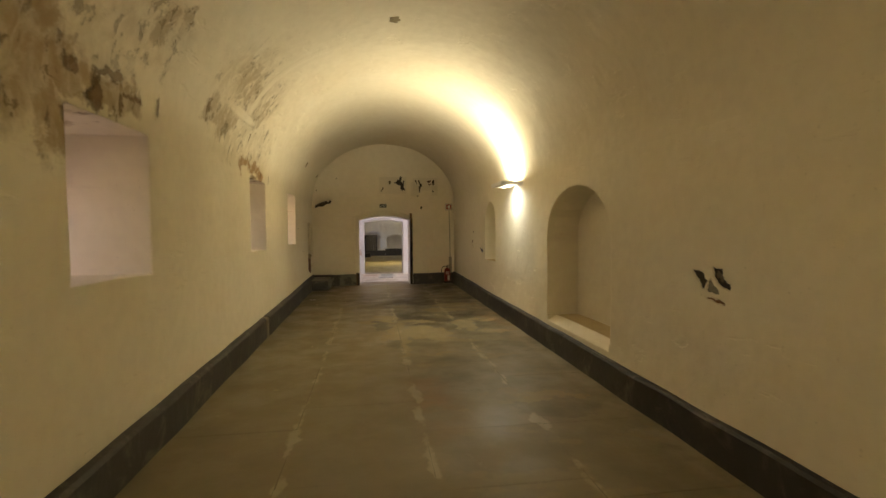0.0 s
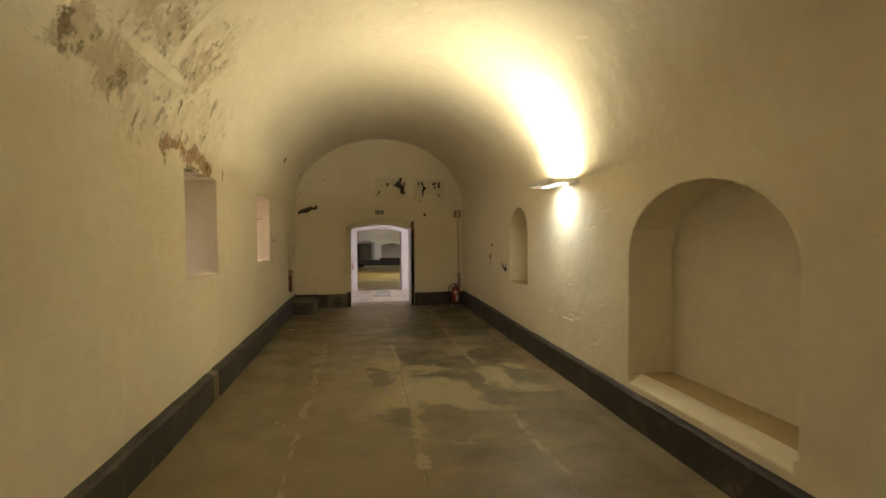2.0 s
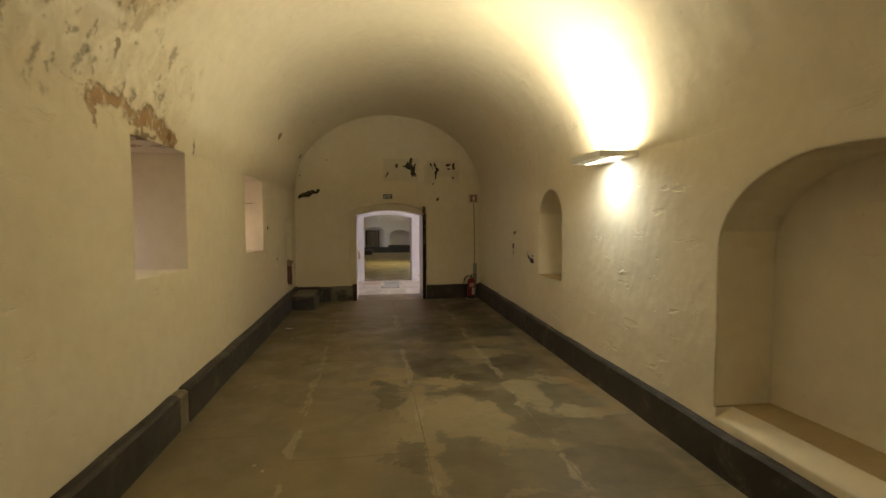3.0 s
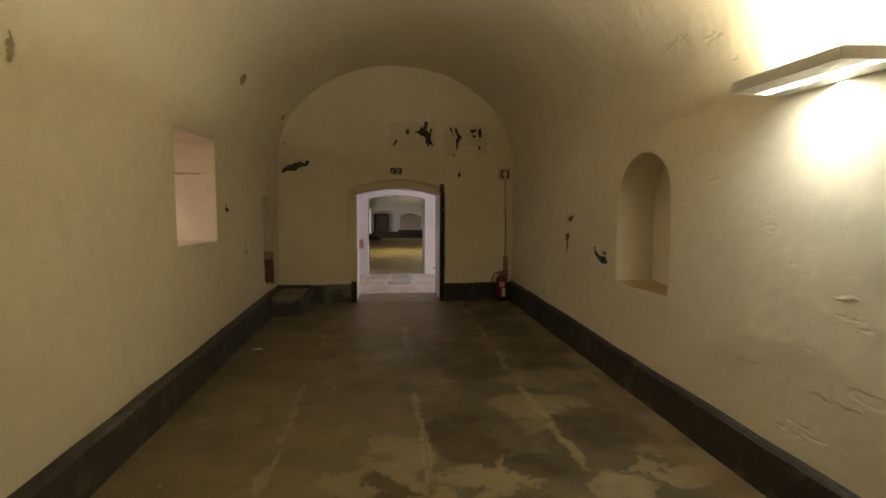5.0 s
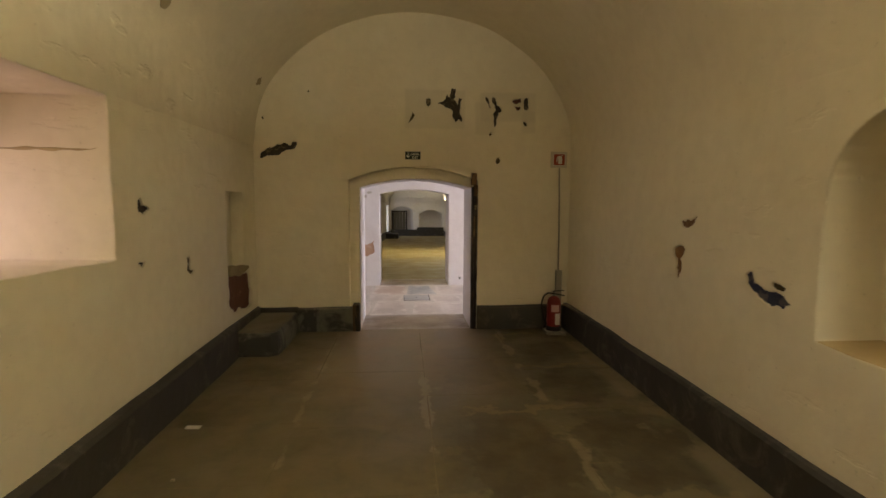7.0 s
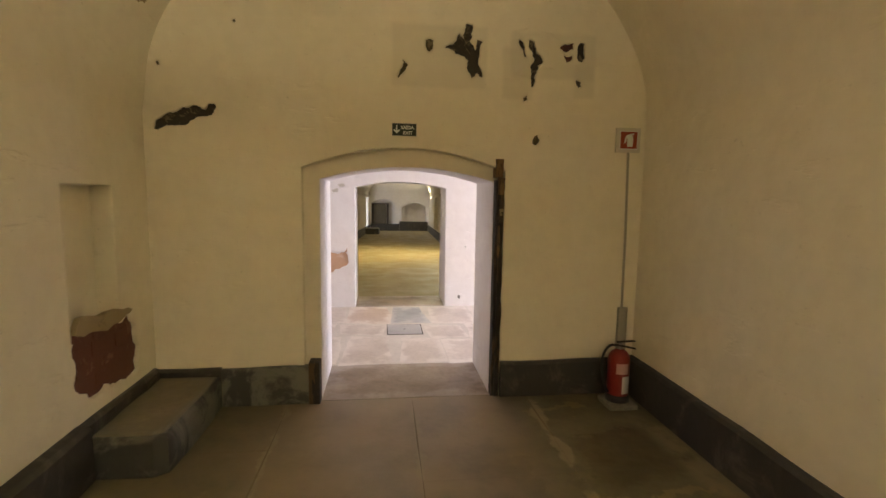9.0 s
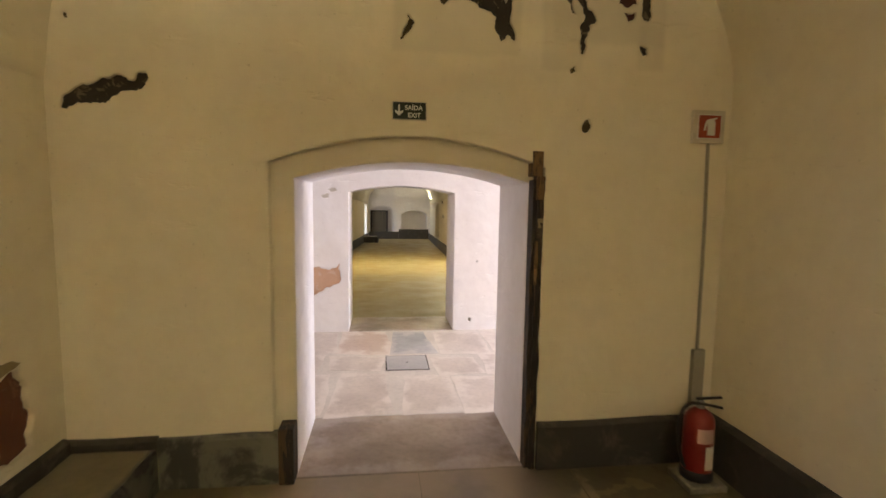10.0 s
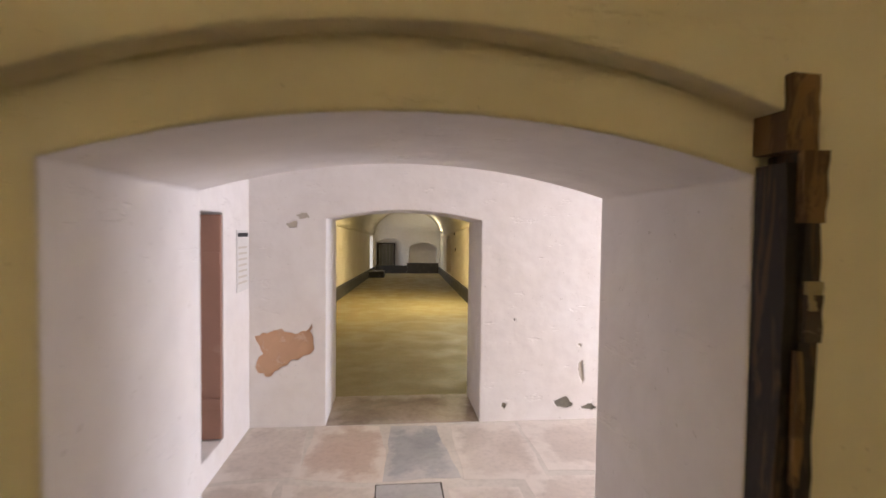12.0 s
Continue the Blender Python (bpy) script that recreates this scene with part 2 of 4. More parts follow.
def stone_floor(name, dark, mid, light, smear=0.0, gloss=0.45, edges=0.0):
    """Worn paving. smear: mortar and dirt smeared in from the joints of the hall's slabs; edges: mortar along each stone's own edge."""
    m, nt, bsdf = material(name)
    n = N(nt)
    x, y, z = n.xyz()
    info = nt.nodes.new("ShaderNodeObjectInfo")
    gen = nt.nodes.new("ShaderNodeTexCoord").outputs["Generated"]
    sep = nt.nodes.new("ShaderNodeSeparateXYZ")
    nt.links.new(gen, sep.inputs[0])
    gx = n.math("ABSOLUTE", n.math("SUBTRACT", sep.outputs[0], 0.5))
    gy = n.math("ABSOLUTE", n.math("SUBTRACT", sep.outputs[1], 0.5))
    rim = n.ramp(n.math("MAXIMUM", gx, gy), 0.16, 0.5)
    base = n.mix(n.ramp(n.noise(1.3, 6, 0.6, None, 0.4), 0.35, 0.68), dark, mid)
    base = n.mix(n.math("MULTIPLY", info.outputs["Random"], 0.35), base, mid)
    base = n.mix(n.math("MULTIPLY", n.ramp(n.noise(24.0, 4), 0.4, 0.75), 0.22), base, tuple(c * 0.55 for c in dark))
    rough = n.ramp(n.noise(2.2, 4), 0.3, 0.7, gloss - 0.08, gloss + 0.17)
    if smear:
        along = n.ramp(y, 11.0, 7.0, 0.3, 1.0)
        ground = n.warped((0, 1), 0.85, 2.6, 0.62)
        grit = n.ramp(n.noise(12.0, 5), 0.25, 0.55, 0.62, 1.0)
        film = n.math("MULTIPLY", n.math("MULTIPLY", n.blots(ground, MORTAR_FILM, 0.10), grit), n.ramp(y, 7.6, 8.8, 1.0, 0.6))
        stone = n.blots(ground, CLEAN_STONE, 0.09)
        loose = n.math("MULTIPLY", n.ramp(n.math("ADD", n.noise(1.8, 10, 0.60, n.stretch(0.85, 1.2, 1), 0.1), n.math("MULTIPLY", rim, 0.06)), 0.60, 0.64), n.ramp(x, 1.2, 1.7, 0.0, 0.55))
        mask = n.math("MULTIPLY", n.math("MAXIMUM", film, n.math("MULTIPLY", loose, along)), n.math("SUBTRACT", 1.0, stone))
        worn = n.math("MULTIPLY", n.math("MAXIMUM", n.ramp(x, 1.75, 1.0), n.ramp(y, 4.2, 2.8, 0.0, 0.55)), n.ramp(n.noise(0.9, 5), 0.3, 0.6, 0.6, 0.92))
        base = n.mix(worn, base, (0.20, 0.158, 0.086))
        mottle = n.ramp(n.noise(3.1, 9, 0.66, None, 0.5), 0.40, 0.68)
        base = n.mix(n.math("MULTIPLY", mottle, n.ramp(y, 3.0, 7.5, 0.12, 0.42)), base, (0.085, 0.073, 0.046))
        scuff = n.ramp(n.noise(1.1, 9, 0.68, n.stretch(1.0, 0.5, 1), 0.8), 0.54, 0.68)
        base = n.mix(n.math("MULTIPLY", scuff, 0.30), base, (0.27, 0.22, 0.135))
        base = n.mix(n.math("MULTIPLY", stone, 0.88), base, n.mix(n.ramp(n.noise(5.0, 6), 0.35, 0.65), (0.064, 0.050, 0.026), (0.098, 0.076, 0.040)))
        dust = n.math("MULTIPLY", n.ramp(y, 8.0, 4.8, 0.0, 0.50), n.ramp(n.noise(2.7, 7, 0.62), 0.3, 0.65, 0.55, 1.0))
        base = n.mix(dust, base, (0.255, 0.205, 0.108))
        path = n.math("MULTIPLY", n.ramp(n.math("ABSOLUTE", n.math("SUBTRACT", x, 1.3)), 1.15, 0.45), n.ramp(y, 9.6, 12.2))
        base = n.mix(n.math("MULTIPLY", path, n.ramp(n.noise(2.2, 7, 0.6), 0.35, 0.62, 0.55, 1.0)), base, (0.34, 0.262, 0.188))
        tone = n.mix(n.ramp(x, 2.7, 3.25, 0.0, 0.6), light, (0.28, 0.19, 0.097))
        base = n.mix(n.math("MULTIPLY", mask, smear), base, tone)
        rust = n.math("MULTIPLY", n.math("MULTIPLY", n.near(x, 1.58, 0.36), n.near(y, 3.7, 1.5)), n.ramp(n.noise(2.6, 6), 0.36, 0.6))
        edge_rust = n.math("MULTIPLY", n.math("MULTIPLY", n.ramp(x, 2.75, 3.15), n.near(y, 7.3, 2.4)), n.ramp(n.noise(1.9, 6), 0.38, 0.62))
        border = n.math("MULTIPLY", n.ramp(x, 2.98, 3.12), n.ramp(n.noise(2.0, 7, 0.62), 0.38, 0.55))
        base = n.mix(n.math("MULTIPLY", border, 0.55), base, (0.30, 0.245, 0.15))
        rust = n.math("MAXIMUM", rust, n.math("MULTIPLY", edge_rust, 0.8))
        base = n.mix(n.math("MULTIPLY", rust, 0.65), base, (0.24, 0.125, 0.04))
        bent = n.math("ADD", x, n.math("MULTIPLY", n.math("SUBTRACT", n.noise(3.2, 8, 0.66), 0.5), 0.22))
        strip = n.math("MAXIMUM", n.near(bent, 1.42, 0.08), n.math("MAXIMUM", n.near(bent, 2.36, 0.09), n.near(bent, 0.45, 0.07)))
        strip = n.ramp(n.math("ADD", n.noise(1.9, 7, 0.62), n.math("MULTIPLY", strip, 0.20)), 0.64, 0.74)
        strip = n.math("MULTIPLY", strip, n.ramp(y, 8.5, 5.0, 0.6, 1.0))
        base = n.mix(n.math("MULTIPLY", strip, 0.85), base, (0.33, 0.28, 0.175))
        cloud = n.ramp(n.noise(0.8, 5, 0.55, None, 0.6), 0.45, 0.70)
        base = n.mix(n.math("MULTIPLY", cloud, 0.18), base, (0.085, 0.078, 0.050))
        rough = n.math("ADD", n.math("MULTIPLY", mask, 0.22), rough)
    if edges:
        fld = n.math("ADD", n.noise(4.5, 9, 0.66), n.math("MULTIPLY", rim, 0.32))
        base = n.mix(n.math("MULTIPLY", n.ramp(fld, 0.62, 0.86), edges), base, light)
    nt.links.new(rough, bsdf.inputs["Roughness"])
    bsdf.inputs["Specular IOR Level"].default_value = 0.38
    nt.links.new(base, bsdf.inputs["Base Color"])
    h = n.math("ADD", n.noise(2.5, 4), n.math("MULTIPLY", n.noise(30.0, 4), 0.12))
    nt.links.new(n.bump(h, 0.35, 0.02), bsdf.inputs["Normal"])
    return m


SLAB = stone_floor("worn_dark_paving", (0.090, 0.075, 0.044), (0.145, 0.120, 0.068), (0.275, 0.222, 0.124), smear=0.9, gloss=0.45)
MORTAR = stone_floor("mortar_bed", (0.15, 0.12, 0.072), (0.22, 0.178, 0.105), (0.4, 0.34, 0.24), gloss=0.7)
PALE_MORTAR = stone_floor("pale_passage_mortar", (0.58, 0.52, 0.45), (0.72, 0.66, 0.58), (0.6, 0.5, 0.4), gloss=0.7)
SILL_STONE = stone_floor("dusty_ledge_stone", (0.15, 0.128, 0.085), (0.235, 0.20, 0.135), (0.17, 0.15, 0.11), gloss=0.6, edges=0.7)
FLAG = stone_floor("pinkish_flagstone", (0.53, 0.45, 0.385), (0.68, 0.595, 0.515), (0.76, 0.69, 0.61), gloss=0.5, edges=0.75)
FLAG_GREY = stone_floor("grey_flagstone", (0.31, 0.305, 0.315), (0.45, 0.44, 0.44), (0.68, 0.63, 0.57), gloss=0.5, edges=0.55)
COVER_STONE = stone_floor("grey_cover_stone", (0.38, 0.365, 0.36), (0.52, 0.50, 0.48), (0.6, 0.5, 0.4), gloss=0.5)
FLAG_RED = stone_floor("reddish_flagstone", (0.53, 0.39, 0.31), (0.64, 0.52, 0.43), (0.76, 0.69, 0.61), gloss=0.5, edges=0.75)
THRESHOLD = stone_floor("brown_threshold_stone", (0.165, 0.118, 0.086), (0.42, 0.325, 0.25), (0.5, 0.42, 0.36), gloss=0.45, edges=0.5)
OCHRE = stone_floor("ochre_cement_floor", (0.24, 0.19, 0.085), (0.31, 0.25, 0.12), (0.4, 0.3, 0.2), gloss=0.5)


def worn_paint(name, paint, under, amount=0.62, rough=0.6, scale=3.4, grain=(1, 1, 1), soft=0.05):
    m, nt, bsdf = material(name)
    n = N(nt)
    chips = n.ramp(n.noise(scale, 8, 0.66, n.stretch(*grain), 0.7), amount, amount + soft)
    dust = n.ramp(n.noise(1.5, 5), 0.4, 0.75)
    col = n.mix(n.math("MULTIPLY", dust, 0.4), paint, tuple(c * 1.5 for c in paint))
    col = n.mix(n.math("MULTIPLY", chips, 0.7), col, under)
    nt.links.new(col, bsdf.inputs["Base Color"])
    bsdf.inputs["Roughness"].default_value = rough
    nt.links.new(n.bump(n.math("ADD", n.noise(7.0, 5), n.math("MULTIPLY", chips, -0.4)), 0.5, 0.015), bsdf.inputs["Normal"])
    return m


SKIRTING = worn_paint("charcoal_skirting_paint", (0.042, 0.037, 0.031), (0.20, 0.168, 0.122), 0.50, 0.6, 3.4, (1, 1, 1), 0.26)
PATCHED = worn_paint("patched_skirting", (0.17, 0.140, 0.092), (0.27, 0.22, 0.14), 0.5)
PATCHED_GREY = worn_paint("grey_green_patched_skirting", (0.050, 0.048, 0.042), (0.21, 0.20, 0.155), 0.46, 0.6, 2.6, (1, 1, 1), 0.14)
BARE = worn_paint("bare_dark_stone", (0.042, 0.032, 0.022), (0.23, 0.18, 0.115), 0.56, 0.85, 13.0)
BARE_RED = worn_paint("bare_reddish_stone", (0.085, 0.03, 0.02), (0.16, 0.09, 0.06), 0.6, 0.85)
BARE_OLIVE = worn_paint("bare_olive_stone", (0.075, 0.055, 0.02), (0.24, 0.18, 0.10), 0.54, 0.85, 13.0)
RUSTY = worn_paint("rusty_scrape", (0.20, 0.105, 0.04), (0.30, 0.19, 0.09), 0.55, 0.85, 13.0)
BLUE_MARK = worn_paint("blue_black_paint_mark", (0.025, 0.03, 0.065), (0.16, 0.14, 0.13), 0.54, 0.7, 13.0)
BRICK = worn_paint("bare_red_brick", (0.135, 0.050, 0.028), (0.26, 0.13, 0.075), 0.60, 0.85, 8.0)
ROUGH_EDGE = worn_paint("crumbling_render", (0.35, 0.275, 0.155), (0.26, 0.195, 0.105), 0.55, 0.9)
TERRACOTTA = worn_paint("terracotta_render", (0.56, 0.345, 0.215), (0.66, 0.48, 0.35), 0.55, 0.85, 7.0)
OLD_WOOD = worn_paint("old_dark_timber", (0.024, 0.018, 0.014), (0.11, 0.06, 0.028), 0.52, 0.8, 9.0, (2.5, 2.5, 0.35))
RAW_TIMBER = worn_paint("split_brown_timber", (0.20, 0.115, 0.05), (0.05, 0.03, 0.018), 0.50, 0.85, 9.0, (2.5, 2.5, 0.4))
FAR_BOARDS = worn_paint("grey_brown_boards", (0.115, 0.098, 0.066), (0.19, 0.165, 0.12), 0.55, 0.7, 6.0, (2.5, 2.5, 0.35))
RED_BROWN = worn_paint("red_brown_boards", (0.36, 0.20, 0.15), (0.45, 0.3, 0.24), 0.6, 0.6)


def simple(name, colour, rough=0.5, metal=0.0, grain=0.12, emit=0.0, emit_col=None):
    m, nt, bsdf = material(name)
    n = N(nt)
    col = n.mix(n.math("MULTIPLY", n.ramp(n.noise(45.0, 4), 0.35, 0.7), grain), colour, tuple(c * 0.5 for c in colour))
    nt.links.new(col, bsdf.inputs["Base Color"])
    bsdf.inputs["Roughness"].default_value, bsdf.inputs["Metallic"].default_value = rough, metal
    if emit:
        bsdf.inputs["Emission Color"].default_value = (*(emit_col or colour), 1)
        bsdf.inputs["Emission Strength"].default_value = emit
    return m


RUST = worn_paint("rusted_iron", (0.06, 0.04, 0.028), (0.22, 0.18, 0.13), 0.54, 0.75, 14.0)
LAMP_PAINT = simple("white_lamp_enamel", (0.80, 0.78, 0.72), 0.4)
LAMP_GLOW = simple("lit_tube_cover", (0.95, 0.92, 0.85), 0.4, emit=5.0, emit_col=(1.0, 0.93, 0.74))
CYLINDER_RED = simple("red_enamel", (0.20, 0.014, 0.010), 0.34)
RUBBER = simple("black_rubber", (0.018, 0.017, 0.016), 0.6)
PAPER = simple("white_label_paper", (0.75, 0.72, 0.68), 0.7)
STEEL = simple("dull_steel", (0.30, 0.29, 0.27), 0.45, 0.8)
CONDUIT = simple("grey_conduit_plastic", (0.34, 0.31, 0.25), 0.55)
SIGN_BACK = simple("pale_sign_board", (0.62, 0.56, 0.47), 0.6)
SIGN_RED = simple("sign_red", (0.32, 0.045, 0.016), 0.55)
SIGN_GREEN = simple("dark_sign_green", (0.012, 0.022, 0.014), 0.6)
SIGN_WHITE = simple("sign_white", (0.72, 0.72, 0.68), 0.6)
CONCRETE = simple("rough_concrete", (0.24, 0.22, 0.17), 0.85, grain=0.5)

# ---- mesh helpers ----


def mesh_ob(name, bm, mat, parent=None):
    bmesh.ops.recalc_face_normals(bm, faces=bm.faces[:])
    me = bpy.data.meshes.new(name)
    bm.to_mesh(me)
    bm.free()
    me.materials.append(mat)
    ob = new(name, me)
    ob.parent = parent
    return ob


def part(name, bm, mat, parent, label=""):
    return tagged(mesh_ob(name, bm, mat, parent), label)


def empty(name, place=(0, 0, 0), **tags):
    ob = new(name)
    ob.location, ob.empty_display_size = place, 0.1
    return tagged(ob, **tags)


def box(x0, x1, y0, y1, z0, z1, bevel=0.0, bm=None):
    bm = bm or bmesh.new()
    r = bmesh.ops.create_cube(bm, size=1.0, matrix=Matrix.Translation(((x0 + x1) / 2, (y0 + y1) / 2, (z0 + z1) / 2)) @ Matrix.Diagonal((x1 - x0, y1 - y0, z1 - z0, 1)))
    if bevel:
        edges = list({e for v in r["verts"] for e in v.link_edges})
        bmesh.ops.bevel(bm, geom=edges, offset=bevel, segments=2, affect="EDGES", profile=0.6)
    return bm


def prism(outline, lo, hi, axis):
    """A closed outline of (u, z) pairs drawn out from lo to hi along axis 'x' (u is y) or 'y' (u is x), or of (x, y) along 'z'."""
    bm = bmesh.new()
    put = {"x": lambda u, w, d: (d, u, w), "y": lambda u, w, d: (u, d, w), "z": lambda u, w, d: (u, w, d)}[axis]
    a = [bm.verts.new(put(u, w, lo)) for u, w in outline]
    b = [bm.verts.new(put(u, w, hi)) for u, w in outline]
    bm.faces.new(a)
    bm.faces.new(b[::-1])
    for i in range(len(a)):
        bm.faces.new((a[i], a[i - 1], b[i - 1], b[i]))
    bmesh.ops.recalc_face_normals(bm, faces=bm.faces[:])
    return bm


def arch(u0, u1, z0, spring, crown, steps=16):
    """Outline of an opening with an elliptical or segmental head."""
    c, a = (u0 + u1) / 2, (u1 - u0) / 2
    pts = [(u0, z0), (u1, z0)]
    for i in range(steps + 1):
        k = math.pi * i / steps
        pts.append((c + a * math.cos(k), spring + (crown - spring) * math.sin(k)))
    return pts


def segmental(u0, u1, z0, spring, crown, steps=14):
    c, a, h = (u0 + u1) / 2, (u1 - u0) / 2, crown - spring
    pts = [(u0, z0), (u1, z0)]
    for i in range(steps + 1):
        s = 1 - 2 * i / steps
        pts.append((c + a * s, spring + h * (1 - s * s)))
    return pts


def ragged(points, seed, rough=0.16, depth=2):
    """Break an outline's sides into a ragged line."""
    rnd = random.Random(seed)
    for _ in range(depth):
        out = []
        for i, (u, w) in enumerate(points):
            u2, w2 = points[(i + 1) % len(points)]
            k = rnd.uniform(-rough, rough)
            out += [(u, w), ((u + u2) / 2 + (w2 - w) * k, (w + w2) / 2 - (u2 - u) * k)]
        points = out
    return points


def carve(ob, cutters):
    """Cut the closed meshes out of ob, for good."""
    made = []
    for bm in cutters:
        me = bpy.data.meshes.new("cutter")
        bm.to_mesh(me)
        bm.free()
        c = new("cutter", me)
        made.append(c)
        mod = ob.modifiers.new("cut", "BOOLEAN")
        mod.operation, mod.solver, mod.object, mod.use_self = "DIFFERENCE", "EXACT", c, True
    bpy.context.view_layer.update()
    me = bpy.data.meshes.new_from_object(ob.evaluated_get(bpy.context.evaluated_depsgraph_get()))
    ob.modifiers.clear()
    ob.data = me
    for c in made:
        bpy.data.objects.remove(c)
    return ob


def structure(ob, label, category):
    return tagged(ob, label, category, kind="structure")


# ---- first hall: setting ----
XL, XR, YB, YE = -0.53, 3.30, -8.0, 12.61
SPRING, CROWN = 2.23, 3.81

left_cuts = []
for i, (a, b) in enumerate(WINDOWS):
    left_cuts.append(prism(ragged([(a, 1.25), (b, 1.23), (b, 2.222), (a, 2.222)], 90 + i, 0.012, 3), -1.30, XL + 0.1, "x"))
    left_cuts.append(box(-1.9, -1.29, a + 0.02, b - 0.02, 1.25, 1.90))
left_cuts.append(box(XL - 0.13, XL + 0.1, 11.65, 12.15, 0.80, 1.69))
wall_left = structure(mesh_ob("wall_left", prism([(XL - 1.2, -0.1), (XL, -0.1), (XL, SPRING), (XL - 0.10, 2.6), (XL - 1.2, 2.6)], YB, 13.42, "y"), PLASTER), "thick cream limewashed wall with three deep window openings", "wall")
right_cuts = [prism(ragged(arch(3.67, 5.375, 0.40, 1.46, 2.015), 4, 0.012, 2), XR - 0.1, XR + 0.42, "x"), prism(ragged(arch(8.06, 8.89, 0.91, 1.66, 2.04), 6, 0.03, 2), XR - 0.1, XR + 0.36, "x"), prism([(XR - 0.02, 0.325), (XR - 0.02, 0.43), (XR + 0.13, 0.43), (XR + 0.13, 0.405)], 3.70, 5.35, "y")]
wall_right = structure(mesh_ob("wall_right", prism([(XR, -0.1), (XR + 0.9, -0.1), (XR + 0.9, 2.6), (XR + 0.10, 2.6), (XR, SPRING)], YB, 13.42, "y"), PLASTER), "cream limewashed wall with two arched niches", "wall")
wall_back = structure(mesh_ob("wall_back", box(XL - 1.2, XR + 0.9, YB - 0.5, YB, -0.1, 4.3), PLASTER), "plain cream plaster wall closing the hall", "wall")

bm = bmesh.new()
ARC, LEN = 48, 70
cx, ha = (XL + XR) / 2, (XR - XL) / 2
grid = []
for shell in (0.0, 0.35):
    rows = []
    for j in range(LEN + 1):
        y = YB + (YE + 0.02 - YB) * j / LEN
        rows.append([])
        for i in range(ARC + 1):
            k = math.pi * i / ARC
            wob = 0.0 if shell or i in (0, ARC) else 0.022 * noise.noise(Vector((i * 0.16, y * 0.55, 3.0)))
            rows[-1].append(bm.verts.new((cx + (ha + shell + wob) * math.cos(k), y, SPRING + (CROWN - SPRING + shell + wob) * math.sin(k))))
    grid.append(rows)
for rows in grid:
    for j in range(LEN):
        for i in range(ARC):
            bm.faces.new((rows[j][i], rows[j][i + 1], rows[j + 1][i + 1], rows[j + 1][i]))
for j in range(LEN):
    for i in (0, ARC):
        bm.faces.new((grid[0][j][i], grid[0][j + 1][i], grid[1][j + 1][i], grid[1][j][i]))
for j in (0, LEN):
    for i in range(ARC):
        bm.faces.new((grid[0][j][i], grid[0][j][i + 1], grid[1][j][i + 1], grid[1][j][i]))
for f in bm.faces:
    f.smooth = True
for j in range(LEN):
    for rows in grid:
        for i in (0, ARC):
            bm.edges.get((rows[j][i], rows[j + 1][i])).smooth = False
for j in (0, LEN):
    for rows in grid:
        for i in range(ARC):
            bm.edges.get((rows[j][i], rows[j][i + 1])).smooth = False
ceiling = structure(mesh_ob("ceiling", bm, PLASTER_VAULT), "barrel vault of cream limewashed plaster, flaking on one haunch", "ceiling")

wall_end = structure(mesh_ob("wall_end", box(XL - 1.2, XR + 4.1, YE, 13.42, -0.1, 4.3), PLASTER_END), "cream end wall with arched doorway and bare patches", "wall")
end_cuts = [prism(segmental(0.695, 2.07, -0.2, 1.765, 1.87), YE - 0.1, 13.6, "y"), prism(segmental(0.570, 2.143, -0.2, 1.85, 2.01), YE - 0.1, YE + 0.075, "y")]

floor = structure(mesh_ob("floor", box(XL - 0.1, XR + 0.1, YB, YE + 0.02, -0.25, -0.0005), MORTAR), "worn dark stone paving with pale mortar smears", "floor")
structure(mesh_ob("threshold_floor", box(0.60, 2.2, YE + 0.024, 13.42, -0.25, 0.0), THRESHOLD), "worn brown stone threshold in the doorway", "floor")


def skirting(name, u0, u1, face, back, top, side, fixed, mat=SKIRTING, seed=1, transform=None, heights=None):
    """A painted band along a wall, uneven on top. side 'x': runs along y at x = face; 'y': runs along x at y = face."""
    bm = bmesh.new()
    n = max(2, int(abs(u1 - u0) / 0.16))
    rings = []
    for i in range(n + 1):
        u = u0 + (u1 - u0) * i / n
        w = 0.012 * noise.noise(Vector((u * 1.7, seed, 0.5)))
        h = (np.interp(u, *heights) if heights else top) + 0.010 * noise.noise(Vector((u * 2.3, seed, 4.5)))
        f = face + w * (1 if back > face else -1)
        section = ((f, fixed), (f, h - 0.02), (f + (back - f) * 0.25, h), (back, h + 0.004), (back, fixed))
        pts = [(a, u, z) if side == "x" else (u, a, z) for a, z in section]
        rings.append([bm.verts.new(transform(*p) if transform else p) for p in pts])
    for a, b in zip(rings, rings[1:]):
        for i in range(5):
            bm.faces.new((a[i], a[i - 1], b[i - 1], b[i]))
    bm.faces.new(rings[0])
    bm.faces.new(rings[-1][::-1])
    return structure(mesh_ob(name, bm, mat), "charcoal painted skirting band with scuffed paint", "skirting")


